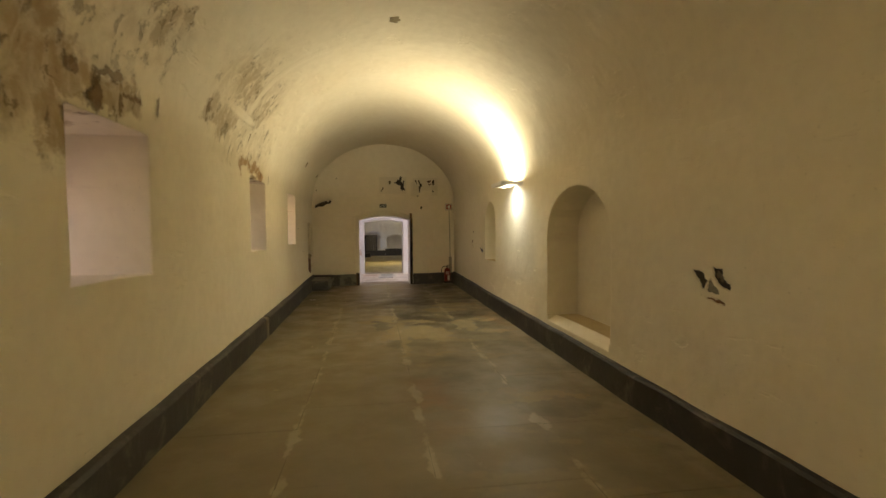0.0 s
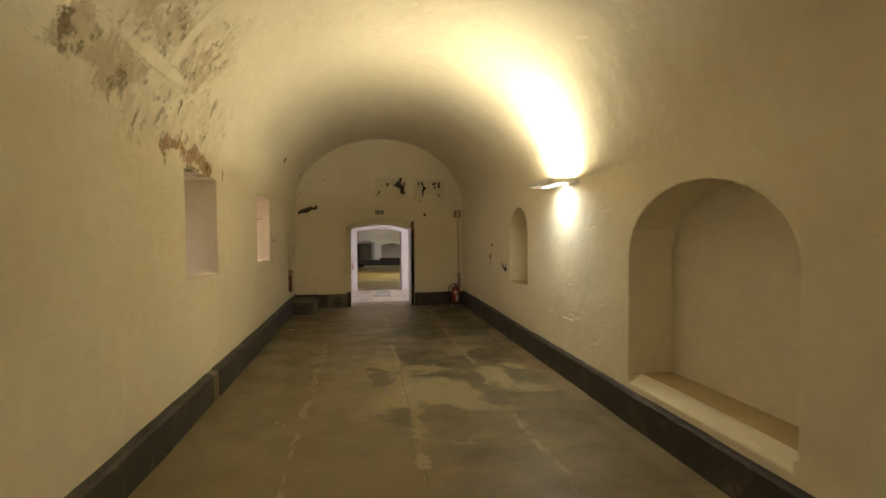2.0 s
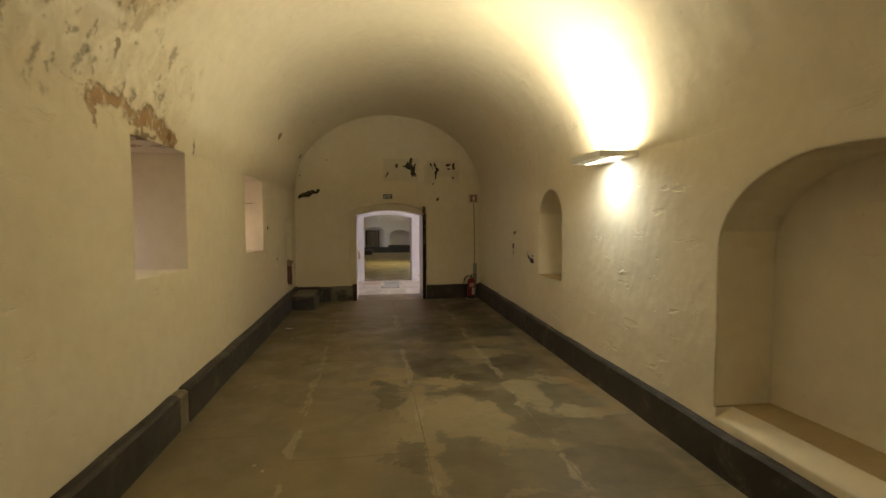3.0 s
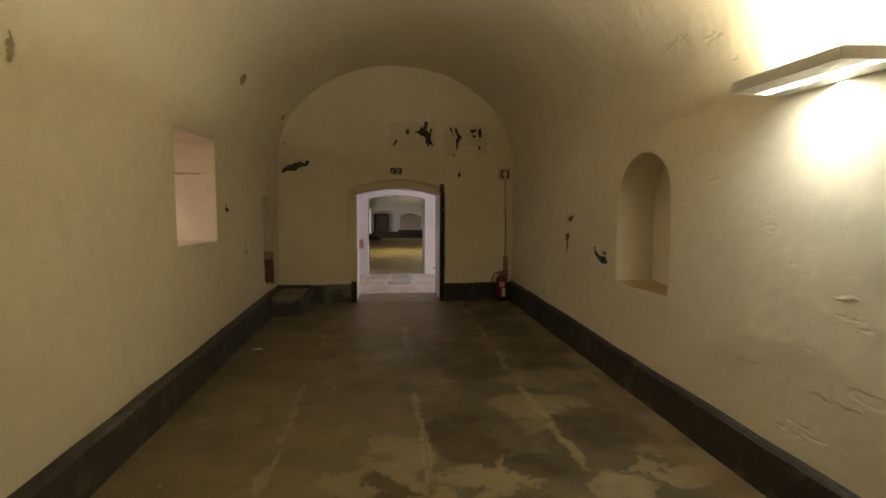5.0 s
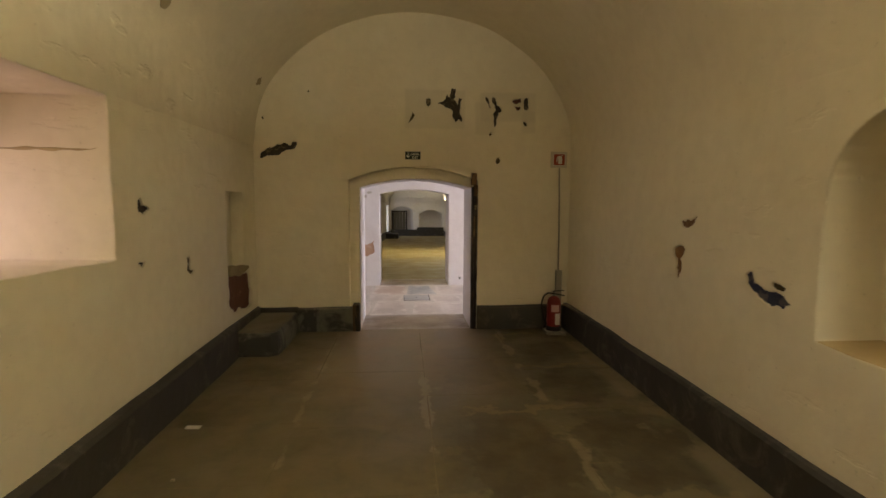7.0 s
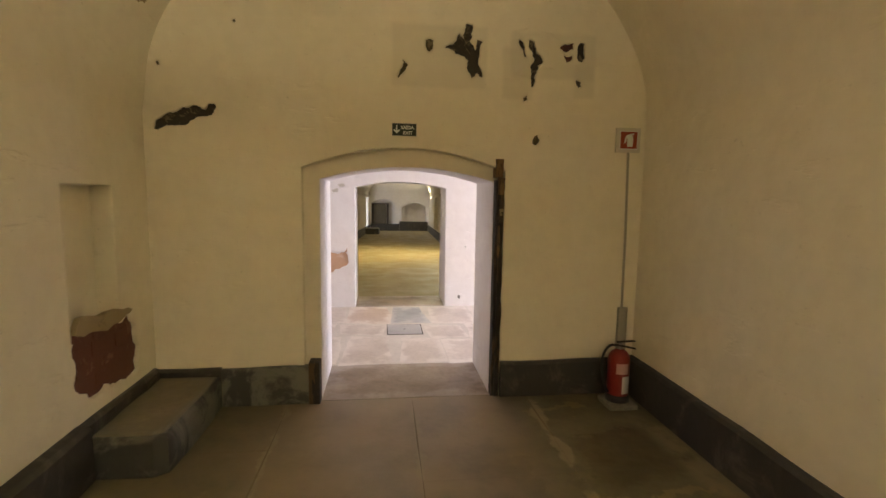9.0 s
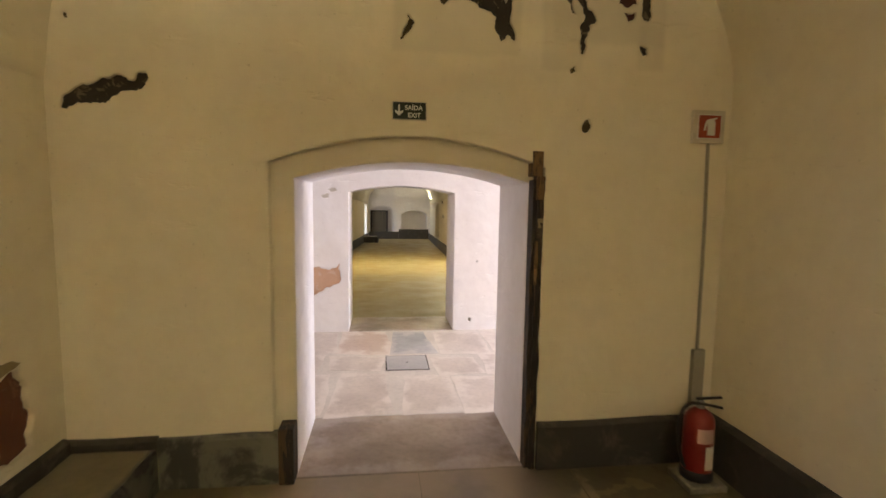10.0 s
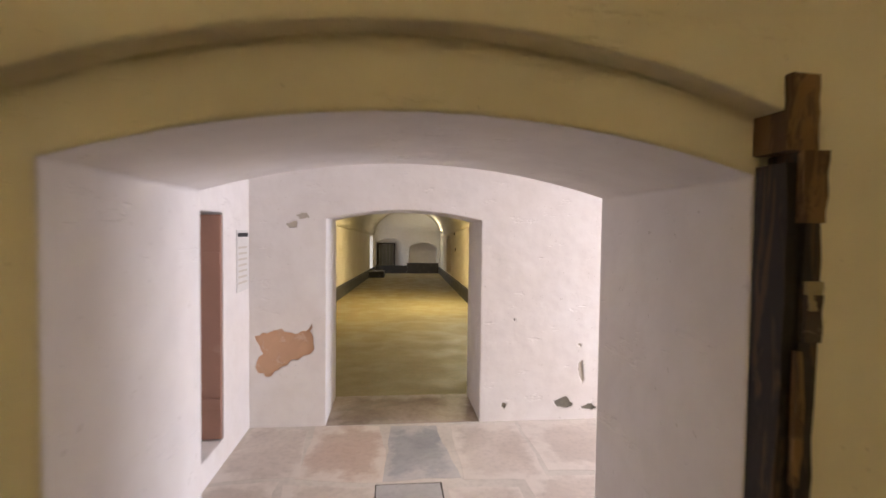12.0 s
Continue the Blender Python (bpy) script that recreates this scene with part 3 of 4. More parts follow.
RISE = ((0.0, 2.0, 8.7, 11.7, 12.6), (0.262, 0.268, 0.288, 0.325, 0.325))
skirting("baseboard", YB, 6.44, -0.45, XL - 0.02, 0.30, "x", -0.02, seed=2, heights=RISE)
skirting("baseboard", 6.62, 11.64, -0.45, XL - 0.02, 0.29, "x", -0.02, seed=3, heights=RISE)
skirting("baseboard", 6.445, 6.615, -0.458, XL - 0.02, 0.278, "x", -0.02, mat=PATCHED, seed=4)
skirting("baseboard", YB, YE - 0.003, 3.245, XR + 0.02, 0.30, "x", -0.02, seed=5, heights=RISE)
skirting("baseboard", -0.05, 0.62, YE - 0.035, YE + 0.02, 0.300, "y", -0.02, mat=PATCHED_GREY, seed=6)
skirting("baseboard", XL, -0.052, YE - 0.03, YE + 0.02, 0.300, "y", 0.1, seed=8)
skirting("baseboard", 11.645, YE - 0.035, XL + 0.03, XL - 0.02, 0.30, "x", 0.1, seed=9, heights=RISE)
skirting("baseboard", 2.146, 3.24, YE - 0.035, YE + 0.02, 0.300, "y", -0.02, seed=7)

# ---- passage across: setting ----
XP = 0.16
structure(mesh_ob("passage_floor", box(XP - 0.4, 7.3, 13.424, 15.83, -0.25, -0.0006), PALE_MORTAR), "pale mortar bed of the passage paving", "floor")
pl = structure(mesh_ob("passage_wall_left", box(XP - 0.8, XP, 13.424, 15.828, -0.1, 2.9), WHITEWASH), "white limewashed passage wall with a tall recess", "wall")
carve(pl, [box(XP - 0.45, XP + 0.1, 14.25, 15.22, 0.18, 1.75)])
pr = structure(mesh_ob("passage_wall_right", box(7.0, 7.4, 13.424, 15.828, -0.1, 2.9), WHITEWASH), "white limewashed passage wall open to daylight", "wall")
carve(pr, [box(6.8, 7.6, 13.78, 15.46, 0.1, 2.3)])
pf = structure(mesh_ob("passage_wall_far", box(-1.8, 7.4, 15.83, 16.55, -0.3, 4.0), WHITEWASH), "white limewashed wall with arched doorway and bare patches", "wall")
structure(mesh_ob("passage_ceiling", box(XP - 0.8, 7.4, 13.424, 15.828, 2.55, 2.9), WHITEWASH), "flat white limewashed passage ceiling", "ceiling")
structure(mesh_ob("inner_threshold_floor", box(0.6, 2.3, 15.834, 16.55, -0.25, 0.0), THRESHOLD), "worn brown stone threshold of the inner doorway", "floor")

# ---- second hall: setting ----


def S(x, y, z):
    """The second hall runs slightly downhill and bears a little to one side."""
    return (x + 0.038 * (y - 16.55), y, z - 0.0305 * (y - 16.55))


def sheared(bm):
    for v in bm.verts:
        v.co = S(*v.co)
    return bm


X2L, X2R, Y2, Y2E = -0.53, 3.03, 16.554, 38.0
structure(mesh_ob("far_floor", sheared(box(X2L - 0.1, X2R + 0.1, Y2, Y2E, -0.3, 0.0)), OCHRE), "ochre-brown cement floor of the far hall", "floor")
fl = structure(mesh_ob("far_wall_left", sheared(box(X2L - 0.6, X2L, Y2, Y2E, -0.1, 2.0)), PLASTER_END), "cream plaster wall of the far hall", "wall")
fr = structure(mesh_ob("far_wall_right", sheared(box(X2R, X2R + 0.6, Y2, Y2E, -0.1, 2.0)), PLASTER_END), "cream plaster wall of the far hall", "wall")
fe = structure(mesh_ob("far_wall_end", sheared(box(X2L - 0.6, X2R + 0.6, Y2E, Y2E + 1.4, -0.3, 3.9)), WHITEWASH), "pale end wall with two arched recesses", "wall")
bm = bmesh.new()
rows = []
c2, a2 = (X2L + X2R) / 2, (X2R - X2L) / 2
for j in (0, 1):
    for r in (0.0, 0.3):
        rows.append([bm.verts.new(S(c2 + (a2 + r) * math.cos(math.pi * i / 32), (Y2, Y2E)[j], 2.0 + (1.4 + r) * math.sin(math.pi * i / 32))) for i in range(33)])
for a, b in ((0, 2), (1, 3), (0, 1), (2, 3)):
    for i in range(32):
        f = bm.faces.new((rows[a][i], rows[a][i + 1], rows[b][i + 1], rows[b][i]))
        f.smooth = True
for i in (0, 32):
    bm.faces.new((rows[0][i], rows[2][i], rows[3][i], rows[1][i]))
structure(mesh_ob("far_ceiling", bm, PLASTER_VAULT), "barrel vault of cream plaster over the far hall", "ceiling")
skirting("far_baseboard", Y2 + 0.01, Y2E - 0.04, X2L + 0.06, X2L - 0.02, 0.34, "x", -0.02, seed=11, transform=S)
skirting("far_baseboard", Y2 + 0.01, Y2E - 0.04, X2R - 0.06, X2R + 0.02, 0.34, "x", -0.02, seed=12, transform=S)
skirting("far_baseboard", X2L + 0.07, 1.24, Y2E - 0.04, Y2E + 0.02, 0.42, "y", -0.02, seed=13, transform=S)
skirting("far_baseboard", 1.245, X2R - 0.07, Y2E - 0.05, Y2E + 0.02, 0.56, "y", -0.02, seed=14, transform=S)
carve(fe, [sheared(prism(segmental(-0.42, 1.00, -0.05, 1.66, 1.90), Y2E - 0.1, Y2E + 0.5, "y")), sheared(prism(segmental(1.36, 2.86, 0.40, 1.40, 1.68), Y2E - 0.1, Y2E + 0.95, "y"))])
carve(fl, [sheared(box(X2L - 0.7, X2L + 0.1, 35.5, 37.3, 0.0, 1.95))])
carve(fr, [sheared(prism(arch(30.6, 32.9, 0.36, 1.40, 1.92), X2R - 0.1, X2R + 0.40, "x"))])
area("far_daylight", S(X2L - 0.40, 36.4, 1.0), S(2.0, 36.6, 0.7), 1.7, 1.8, 5.5, PALE)

# ---- bare patches on the walls ----
# outlines in metres along the wall and above the floor
PATCHES_END = [
    ("bare_patch", BARE, "long dark gouge of bare stone in cream plaster", [(-0.46, 2.10), (-0.34, 2.13), (-0.24, 2.13), (-0.20, 2.17), (-0.10, 2.20), (-0.04, 2.23), (-0.03, 2.29), (-0.08, 2.29), (-0.11, 2.25), (-0.16, 2.28), (-0.26, 2.26), (-0.38, 2.21)]),
    ("bare_patch", BARE, "hand-shaped patch of bare dark stone in plaster", [(1.645, 2.765), (1.72, 2.815), (1.76, 2.89), (1.79, 2.84), (1.81, 2.95), (1.86, 2.94), (1.84, 2.82), (1.88, 2.76), (1.90, 2.84), (1.94, 2.83), (1.94, 2.56), (1.90, 2.59), (1.86, 2.55), (1.83, 2.68), (1.76, 2.72)]),
    ("bare_patch", BARE, "forked streak of bare dark stone in plaster", [(2.31, 2.86), (2.35, 2.84), (2.36, 2.78), (2.40, 2.74), (2.42, 2.70), (2.38, 2.67), (2.36, 2.60), (2.35, 2.51), (2.32, 2.50), (2.33, 2.60), (2.32, 2.66), (2.35, 2.71), (2.31, 2.79)]),
    ("bare_patch", BARE, "narrow slanting flake of bare stone in plaster", [(2.22, 2.86), (2.26, 2.83), (2.30, 2.72), (2.27, 2.73), (2.23, 2.81)]),
    ("bare_patch", BARE_RED, "reddish flake of bare stone in plaster", [(2.55, 2.80), (2.59, 2.84), (2.66, 2.85), (2.66, 2.80), (2.61, 2.78)]),
    ("bare_patch", BARE_RED, "small reddish flake below another in plaster", [(2.57, 2.76), (2.65, 2.76), (2.61, 2.69)]),
    ("bare_patch", BARE, "upright flake of bare dark stone in plaster", [(2.71, 2.86), (2.75, 2.85), (2.74, 2.71), (2.70, 2.72), (2.69, 2.80)]),
    ("bare_patch", BARE, "small flake of bare stone in plaster", [(2.69, 2.58), (2.74, 2.56), (2.74, 2.52), (2.71, 2.51)]),
    ("bare_patch", BARE_OLIVE, "small rounded flake of bare stone in plaster", [(1.50, 2.82), (1.56, 2.82), (1.56, 2.77), (1.53, 2.73), (1.50, 2.77)]),
    ("bare_patch", BARE_OLIVE, "small curled flake of bare stone in plaster", [(1.33, 2.67), (1.37, 2.63), (1.35, 2.59), (1.29, 2.53), (1.31, 2.59), (1.33, 2.62)]),
    ("bare_patch", BARE_OLIVE, "tiny flake of bare stone in plaster", [(2.30, 2.45), (2.31, 2.41), (2.27, 2.38), (2.27, 2.42)]),
    ("bare_patch", BARE_OLIVE, "pinhead chip in the plaster", [(0.105, 2.87), (0.125, 2.865), (0.13, 2.89), (0.112, 2.895)]),
    ("bare_patch", BARE_OLIVE, "pinhead chip in the plaster", [(-0.42, 2.55), (-0.40, 2.55), (-0.40, 2.58), (-0.42, 2.58)]),
    ("bare_patch", BARE_OLIVE, "round olive plug hole in the plaster", [(2.355, 2.09), (2.37, 2.06), (2.40, 2.07), (2.415, 2.11), (2.40, 2.14), (2.37, 2.13)]),
]
PATCHES_RIGHT = [
    ("wall_gouge", BARE, "dark gouge where a fitting was torn out", [(2.48, 1.24), (2.40, 1.242), (2.35, 1.213), (2.32, 1.178), (2.345, 1.133), (2.375, 1.115), (2.404, 1.16), (2.44, 1.187)]),
    ("wall_gouge", BARE, "dark gouge where a fitting was torn out", [(2.276, 1.276), (2.176, 1.267), (2.164, 1.204), (2.106, 1.178), (2.106, 1.133), (2.176, 1.147), (2.234, 1.178), (2.264, 1.222)]),
    ("wall_gouge", CONCRETE, "small grey scar beside a gouge", [(2.335, 1.112), (2.312, 1.18), (2.288, 1.225), (2.268, 1.17), (2.225, 1.135), (2.20, 1.10), (2.27, 1.098)]),
    ("wall_gouge", RUSTY, "rusty brown scrape below a gouge in the plaster", [(2.39, 1.095), (2.27, 1.070), (2.147, 1.048), (2.15, 1.028), (2.27, 1.048), (2.385, 1.080)]),
    ("wall_gouge", RUSTY, "small brown gouge in the plaster", [(9.93, 1.50), (10.02, 1.47), (10.16, 1.46), (10.12, 1.43), (10.04, 1.42)]),
    ("wall_gouge", RUSTY, "forked brown gouge in the plaster", [(10.06, 1.26), (10.16, 1.28), (10.22, 1.24), (10.17, 1.18), (10.16, 1.04), (10.12, 1.04), (10.12, 1.18)]),
    ("wall_gouge", BLUE_MARK, "blue-black hooked scar in the plaster", [(9.42, 1.17), (9.36, 1.20), (9.34, 1.13), (9.22, 1.10), (9.06, 1.06), (9.12, 1.02), (9.24, 1.03), (9.36, 1.08)]),
    ("wall_gouge", BARE_OLIVE, "short dark scratch in the plaster", [(9.10, 1.14), (9.20, 1.16), (9.20, 1.13), (9.12, 1.12)]),
    ("wall_dent", PLASTER, "shallow dent in the cream plaster", [(6.80, 0.665), (6.72, 0.685), (6.64, 0.675), (6.70, 0.650)]),
    ("wall_dent", PLASTER, "shallow dent in the cream plaster", [(6.62, 0.680), (6.56, 0.685), (6.50, 0.668), (6.57, 0.655)]),
    ("wall_dent", PLASTER, "shallow dent in the cream plaster", [(7.31, 0.680), (7.24, 0.705), (7.12, 0.700), (7.20, 0.676)]),
    ("wall_dent", PLASTER, "short groove in the cream plaster", [(6.69, 1.170), (6.62, 1.190), (6.55, 1.184), (6.60, 1.166)]),
    ("wall_dent", PLASTER, "crumbled dent low in the plaster", [(8.12, 0.36), (8.30, 0.40), (8.50, 0.48), (8.40, 0.49), (8.26, 0.45), (8.10, 0.40)]),
]
PATCHES_LEFT = [
    ("wall_gouge", BARE, "small dark peg hole in the plaster", [(10.06, 1.60), (10.10, 1.62), (10.12, 1.56), (10.20, 1.54), (10.14, 1.50), (10.06, 1.52)]),
    ("wall_gouge", BARE, "tiny dark peg hole in the plaster", [(10.02, 1.18), (10.12, 1.18), (10.07, 1.14)]),
    ("wall_gouge", BARE_OLIVE, "upright dark scar in the plaster", [(10.74, 1.14), (10.80, 1.14), (10.80, 1.04), (10.88, 1.02), (10.82, 0.98), (10.74, 1.02)]),
    ("brick_patch", BRICK, "bare red brick where render has fallen", [(11.69, 0.84), (11.645, 0.77), (11.665, 0.62), (11.655, 0.53), (11.85, 0.42), (12.10, 0.395), (12.36, 0.405), (12.385, 0.55), (12.355, 0.71), (12.31, 0.83), (12.15, 0.79), (11.85, 0.81)]),
]
PATCHES_FAR = [
    ("render_patch", TERRACOTTA, "patch of bare terracotta render in whitewash", [(0.20, 0.76), (0.34, 0.80), (0.42, 0.82), (0.54, 0.78), (0.66, 0.86), (0.66, 0.62), (0.52, 0.56), (0.42, 0.50), (0.30, 0.42), (0.22, 0.46)]),
    ("wall_flake", SIGN_BACK, "small flake in the whitewash", [(0.45, 1.69), (0.54, 1.71), (0.54, 1.66), (0.48, 1.65)]),
    ("wall_flake", SIGN_BACK, "small flake in the whitewash", [(0.53, 1.76), (0.62, 1.78), (0.64, 1.74), (0.56, 1.73)]),
    ("wall_flake", CONCRETE, "grey flaked spot low in the whitewash", [(2.74, 0.17), (2.86, 0.20), (2.92, 0.14), (2.86, 0.10), (2.78, 0.11)]),
    ("wall_flake", CONCRETE, "grey flaked spot low in the whitewash", [(2.98, 0.12), (3.08, 0.14), (3.14, 0.10), (3.04, 0.08)]),
    ("wall_flake", SIGN_BACK, "thin grey crack flake in the whitewash", [(2.96, 0.50), (3.00, 0.52), (3.01, 0.42), (2.99, 0.30), (2.97, 0.38)]),
    ("wall_flake", SIGN_BACK, "small flake in the whitewash", [(2.92, 0.66), (2.97, 0.67), (2.98, 0.64)]),
    ("wall_flake", CONCRETE, "pinhead chip in the whitewash", [(2.36, 0.89), (2.385, 0.89), (2.38, 0.87)]),
    ("wall_flake", CONCRETE, "grey flaked spot low in the whitewash", [(2.28, 0.16), (2.32, 0.15), (2.30, 0.10), (2.27, 0.12)]),
]


def patches(rows, axis, face, inward, seed):
    """Sink each ragged outline into its wall, with its own bare ground. Returns the cutters."""
    cuts = []
    for i, (name, mat, label, pts) in enumerate(rows):
        line = ragged(pts, seed + i, 0.19, 3)
        deep = {"brick_patch": 0.04, "wall_dent": 0.007}.get(name, 0.022)
        lo, hi = sorted((face - inward * 0.03, face + inward * deep))
        cuts.append(prism(line, lo, hi, axis))
        bm = prism(line, *sorted((face + inward * (deep - 0.010), face + inward * (deep + 0.02))), axis)
        for v in bm.verts:
            v.co += 0.004 * noise.noise_vector(v.co * 30)
        if name == "brick_patch":
            thing = empty(name, label=label, category="wall patch")
            part("brick_ground", bm, mat, thing)
            lip = prism(ragged([(11.68, 0.845), (11.74, 0.93), (12.00, 0.90), (12.26, 0.87), (12.31, 0.845), (12.15, 0.80), (11.85, 0.82)], 3, 0.1), face - 0.030, face + 0.004, axis)
            part("crumbled_lip", lip, ROUGH_EDGE, thing, "crumbling edge of the render")
            for k, (u0, u1, w0, w1) in enumerate(((11.66, 11.86, 0.66, 0.74), (11.88, 12.12, 0.66, 0.75), (12.14, 12.26, 0.64, 0.74), (11.72, 11.98, 0.56, 0.64), (12.0, 12.22, 0.55, 0.63), (11.68, 11.86, 0.46, 0.545), (11.9, 12.14, 0.47, 0.54), (11.9, 12.16, 0.76, 0.82))):
                part("brick", prism(ragged([(u0, w0), (u1, w0), (u1, w1), (u0, w1)], 20 + k, 0.06), face - 0.034, face - 0.0265, axis), mat, thing)
            continue
        tagged(mesh_ob(name, bm, mat), label, "wall patch")
    return cuts


end_cuts += patches(PATCHES_END, "y", YE, 1, 10)
right_cuts += patches(PATCHES_RIGHT, "x", XR, 1, 40)
left_cuts += patches(PATCHES_LEFT, "x", XL, -1, 60)
carve(wall_end, end_cuts)
wall_end.data.materials.append(WHITEWASH)
for poly in wall_end.data.polygons:
    if abs(poly.normal.y) < 0.5 and YE + 0.08 < poly.center.y < 13.41 and 0.6 < poly.center.x < 2.2 and poly.center.z < 2.0:
        poly.material_index = 1
carve(wall_right, right_cuts)
wall_right.data.materials.append(SILL_DIRT)
for poly in wall_right.data.polygons:
    if poly.normal.z > 0.9 and poly.center.z < 1.2 and XR + 0.05 < poly.center.x < XR + 0.5:
        poly.material_index = 1
carve(wall_left, left_cuts)
carve(pf, [prism(segmental(0.775, 2.08, -0.4, 1.735, 1.815), 15.7, 16.7, "y")] + patches(PATCHES_FAR, "y", 15.83, 1, 80))

# ---- first hall: things ----


def wall_lamp(m, lit):
    """A trough uplighter on a wall: trapezoid in plan, open on top, with a lit slot below. Local: x out of the wall, y along it."""
    lamp = empty("wall_lamp", label="white trough wall lamp, lit above and through its slot", category="lamp", group="wall lamps along the halls")
    deep, half_back, half_front, tall = 0.33, 0.345, 0.31, 0.055
    plan = [(0.0, -half_back), (deep, -half_front), (deep, half_front), (0.0, half_back)]
    for (xa, ya), (xb, yb), nm in ((plan[0], plan[1], "end_panel"), (plan[1], plan[2], "front_panel"), (plan[2], plan[3], "end_panel")):
        d = Vector((xb - xa, yb - ya, 0)).normalized()
        nrm = Vector((-d.y, d.x, 0)) * 0.012
        part(nm, prism([(xa, ya), (xb, yb), (xb + nrm.x, yb + nrm.y), (xa + nrm.x, ya + nrm.y)], 0.0, tall, "z"), LAMP_PAINT, lamp)
    part("bottom_plate", prism([(0.19, -0.31), (deep - 0.013, -0.295), (deep - 0.013, 0.295), (0.19, 0.31)], 0.002, 0.012, "z"), LAMP_PAINT, lamp)
    part("bottom_plate", prism([(0.0, -0.325), (0.11, -0.315), (0.11, 0.315), (0.0, 0.325)], 0.002, 0.012, "z"), LAMP_PAINT, lamp)
    part("light_slot", prism([(0.112, -0.312), (0.188, -0.305), (0.188, 0.305), (0.112, 0.312)], 0.004, 0.010, "z"), LAMP_GLOW, lamp, "glowing slot cover")
    bm = bmesh.new()
    bmesh.ops.create_cone(bm, cap_ends=True, segments=16, radius1=0.009, radius2=0.009, depth=0.5, matrix=Matrix.Translation((0.215, 0, 0.023)) @ Matrix.Rotation(radians(90), 4, "X"))
    part("tube", bm, LAMP_GLOW, lamp, "lit tube")
    lamp.matrix_world = m
    return lamp


LAMP_Y, LAMP_Z = 6.73, 2.19
wall_lamp(pose(XR, LAMP_Y, LAMP_Z, 0, 0, 180), True)
area("lamp_up", (XR - 0.11, LAMP_Y, LAMP_Z + 0.043), (XR - 1.05, LAMP_Y, 5), 0.40, 0.05, 32.0, WARM, 178)
wall_lamp(pose(XR, -4.3, LAMP_Z, 0, 0, 180), True)
area("lamp_down", (XR - 0.15, -4.3, LAMP_Z - 0.006), (XR - 0.15, -4.3, 0), 0.5, 0.06, 9.0, (1.0, 0.99, 0.80), 165)
area("lamp_up", (XR - 0.11, -4.3, LAMP_Z + 0.034), (XR - 1.25, -4.3, 5), 0.40, 0.05, 58.0, WARM, 178)
area("lamp_down", (XR - 0.15, LAMP_Y, LAMP_Z - 0.006), (XR - 0.15, LAMP_Y, 0), 0.5, 0.06, 5.2, (0.97, 1.0, 0.90), 165)


def vault_flake(y, degrees, along, across, seed, mat, label):
    """A ragged plate of bare ground following the curve of the vault."""
    rnd = random.Random(seed)
    line = ragged([(along * math.cos(k) * rnd.uniform(0.6, 1.1), across * math.sin(k) * rnd.uniform(0.6, 1.1)) for k in [math.pi * i / 4 for i in range(8)]], seed, 0.2, 2)
    bm = bmesh.new()
    rings = []
    for lift in (0.006, -0.03):
        ring = []
        for u, w in line:
            k = radians(degrees) + w / 1.75
            c, q = math.cos(k), math.sin(k)
            wob = 0.022 * noise.noise(Vector((k / math.pi * ARC * 0.16, (y + u) * 0.55, 3.0)))
            ring.append(bm.verts.new((cx + (ha - lift + wob) * c, y + u, SPRING + (CROWN - SPRING - lift + wob) * q)))
        rings.append(ring)
    a, b = rings
    bm.faces.new(a)
    bm.faces.new(b[::-1])
    for i in range(len(a)):
        bm.faces.new((a[i], a[i - 1], b[i - 1], b[i]))
    return tagged(mesh_ob("vault_flake", bm, mat), label, "wall patch")


vault_flake(4.70, 92, 0.10, 0.07, 3, ROUGH_EDGE, "small flaked spot at the crown of the vault")
vault_flake(10.15, 153.7, 0.08, 0.07, 5, ROUGH_EDGE, "small brown flake on the haunch of the vault")
vault_flake(12.30, 155, 0.09, 0.06, 7, ROUGH_EDGE, "small brown flake on the haunch of the vault")

jamb_crack = prism(ragged([(-1.3, 1.900), (-1.1, 1.905), (-0.95, 1.910), (-0.75, 1.906), (-0.60, 1.912), (-0.75, 1.896), (-0.95, 1.899), (-1.1, 1.897)], 31, 0.07, 2), WINDOWS[2][1] - 0.002, WINDOWS[2][1] + 0.03, "y")
tagged(mesh_ob("wall_crack", jamb_crack, SILL_DIRT), "crumbling crack across the pink-lit jamb of a window", "wall crack")

# fire extinguisher on a concrete block
tagged(mesh_ob("concrete_block", box(2.945, 3.175, 12.24, 12.47, 0.0, 0.04, 0.008), CONCRETE), "rough grey concrete block on the paving", "block")
ext = empty("fire_extinguisher", (3.062, 12.37, 0.040), label="red fire extinguisher standing on a concrete block", category="fire extinguisher")


def turned(profile, steps=28):
    bm = bmesh.new()
    rings = [[bm.verts.new((r * math.cos(2 * math.pi * i / steps), r * math.sin(2 * math.pi * i / steps), z)) for i in range(steps)] for r, z in profile]
    for a, b in zip(rings, rings[1:]):
        for i in range(steps):
            f = bm.faces.new((a[i - 1], a[i], b[i], b[i - 1]))
            f.smooth = True
    bm.faces.new(rings[0])
    bm.faces.new(rings[-1][::-1])
    return bm


part("cylinder", turned([(0.083, 0.03), (0.085, 0.05), (0.085, 0.33), (0.080, 0.365), (0.062, 0.395), (0.034, 0.415), (0.024, 0.42)]), CYLINDER_RED, ext)
part("foot_ring", turned([(0.092, 0.0), (0.093, 0.035), (0.087, 0.055)]), RUBBER, ext, "black plastic foot ring")
part("valve", turned([(0.022, 0.415), (0.024, 0.43), (0.019, 0.435), (0.019, 0.46), (0.010, 0.475)], 16), STEEL, ext)


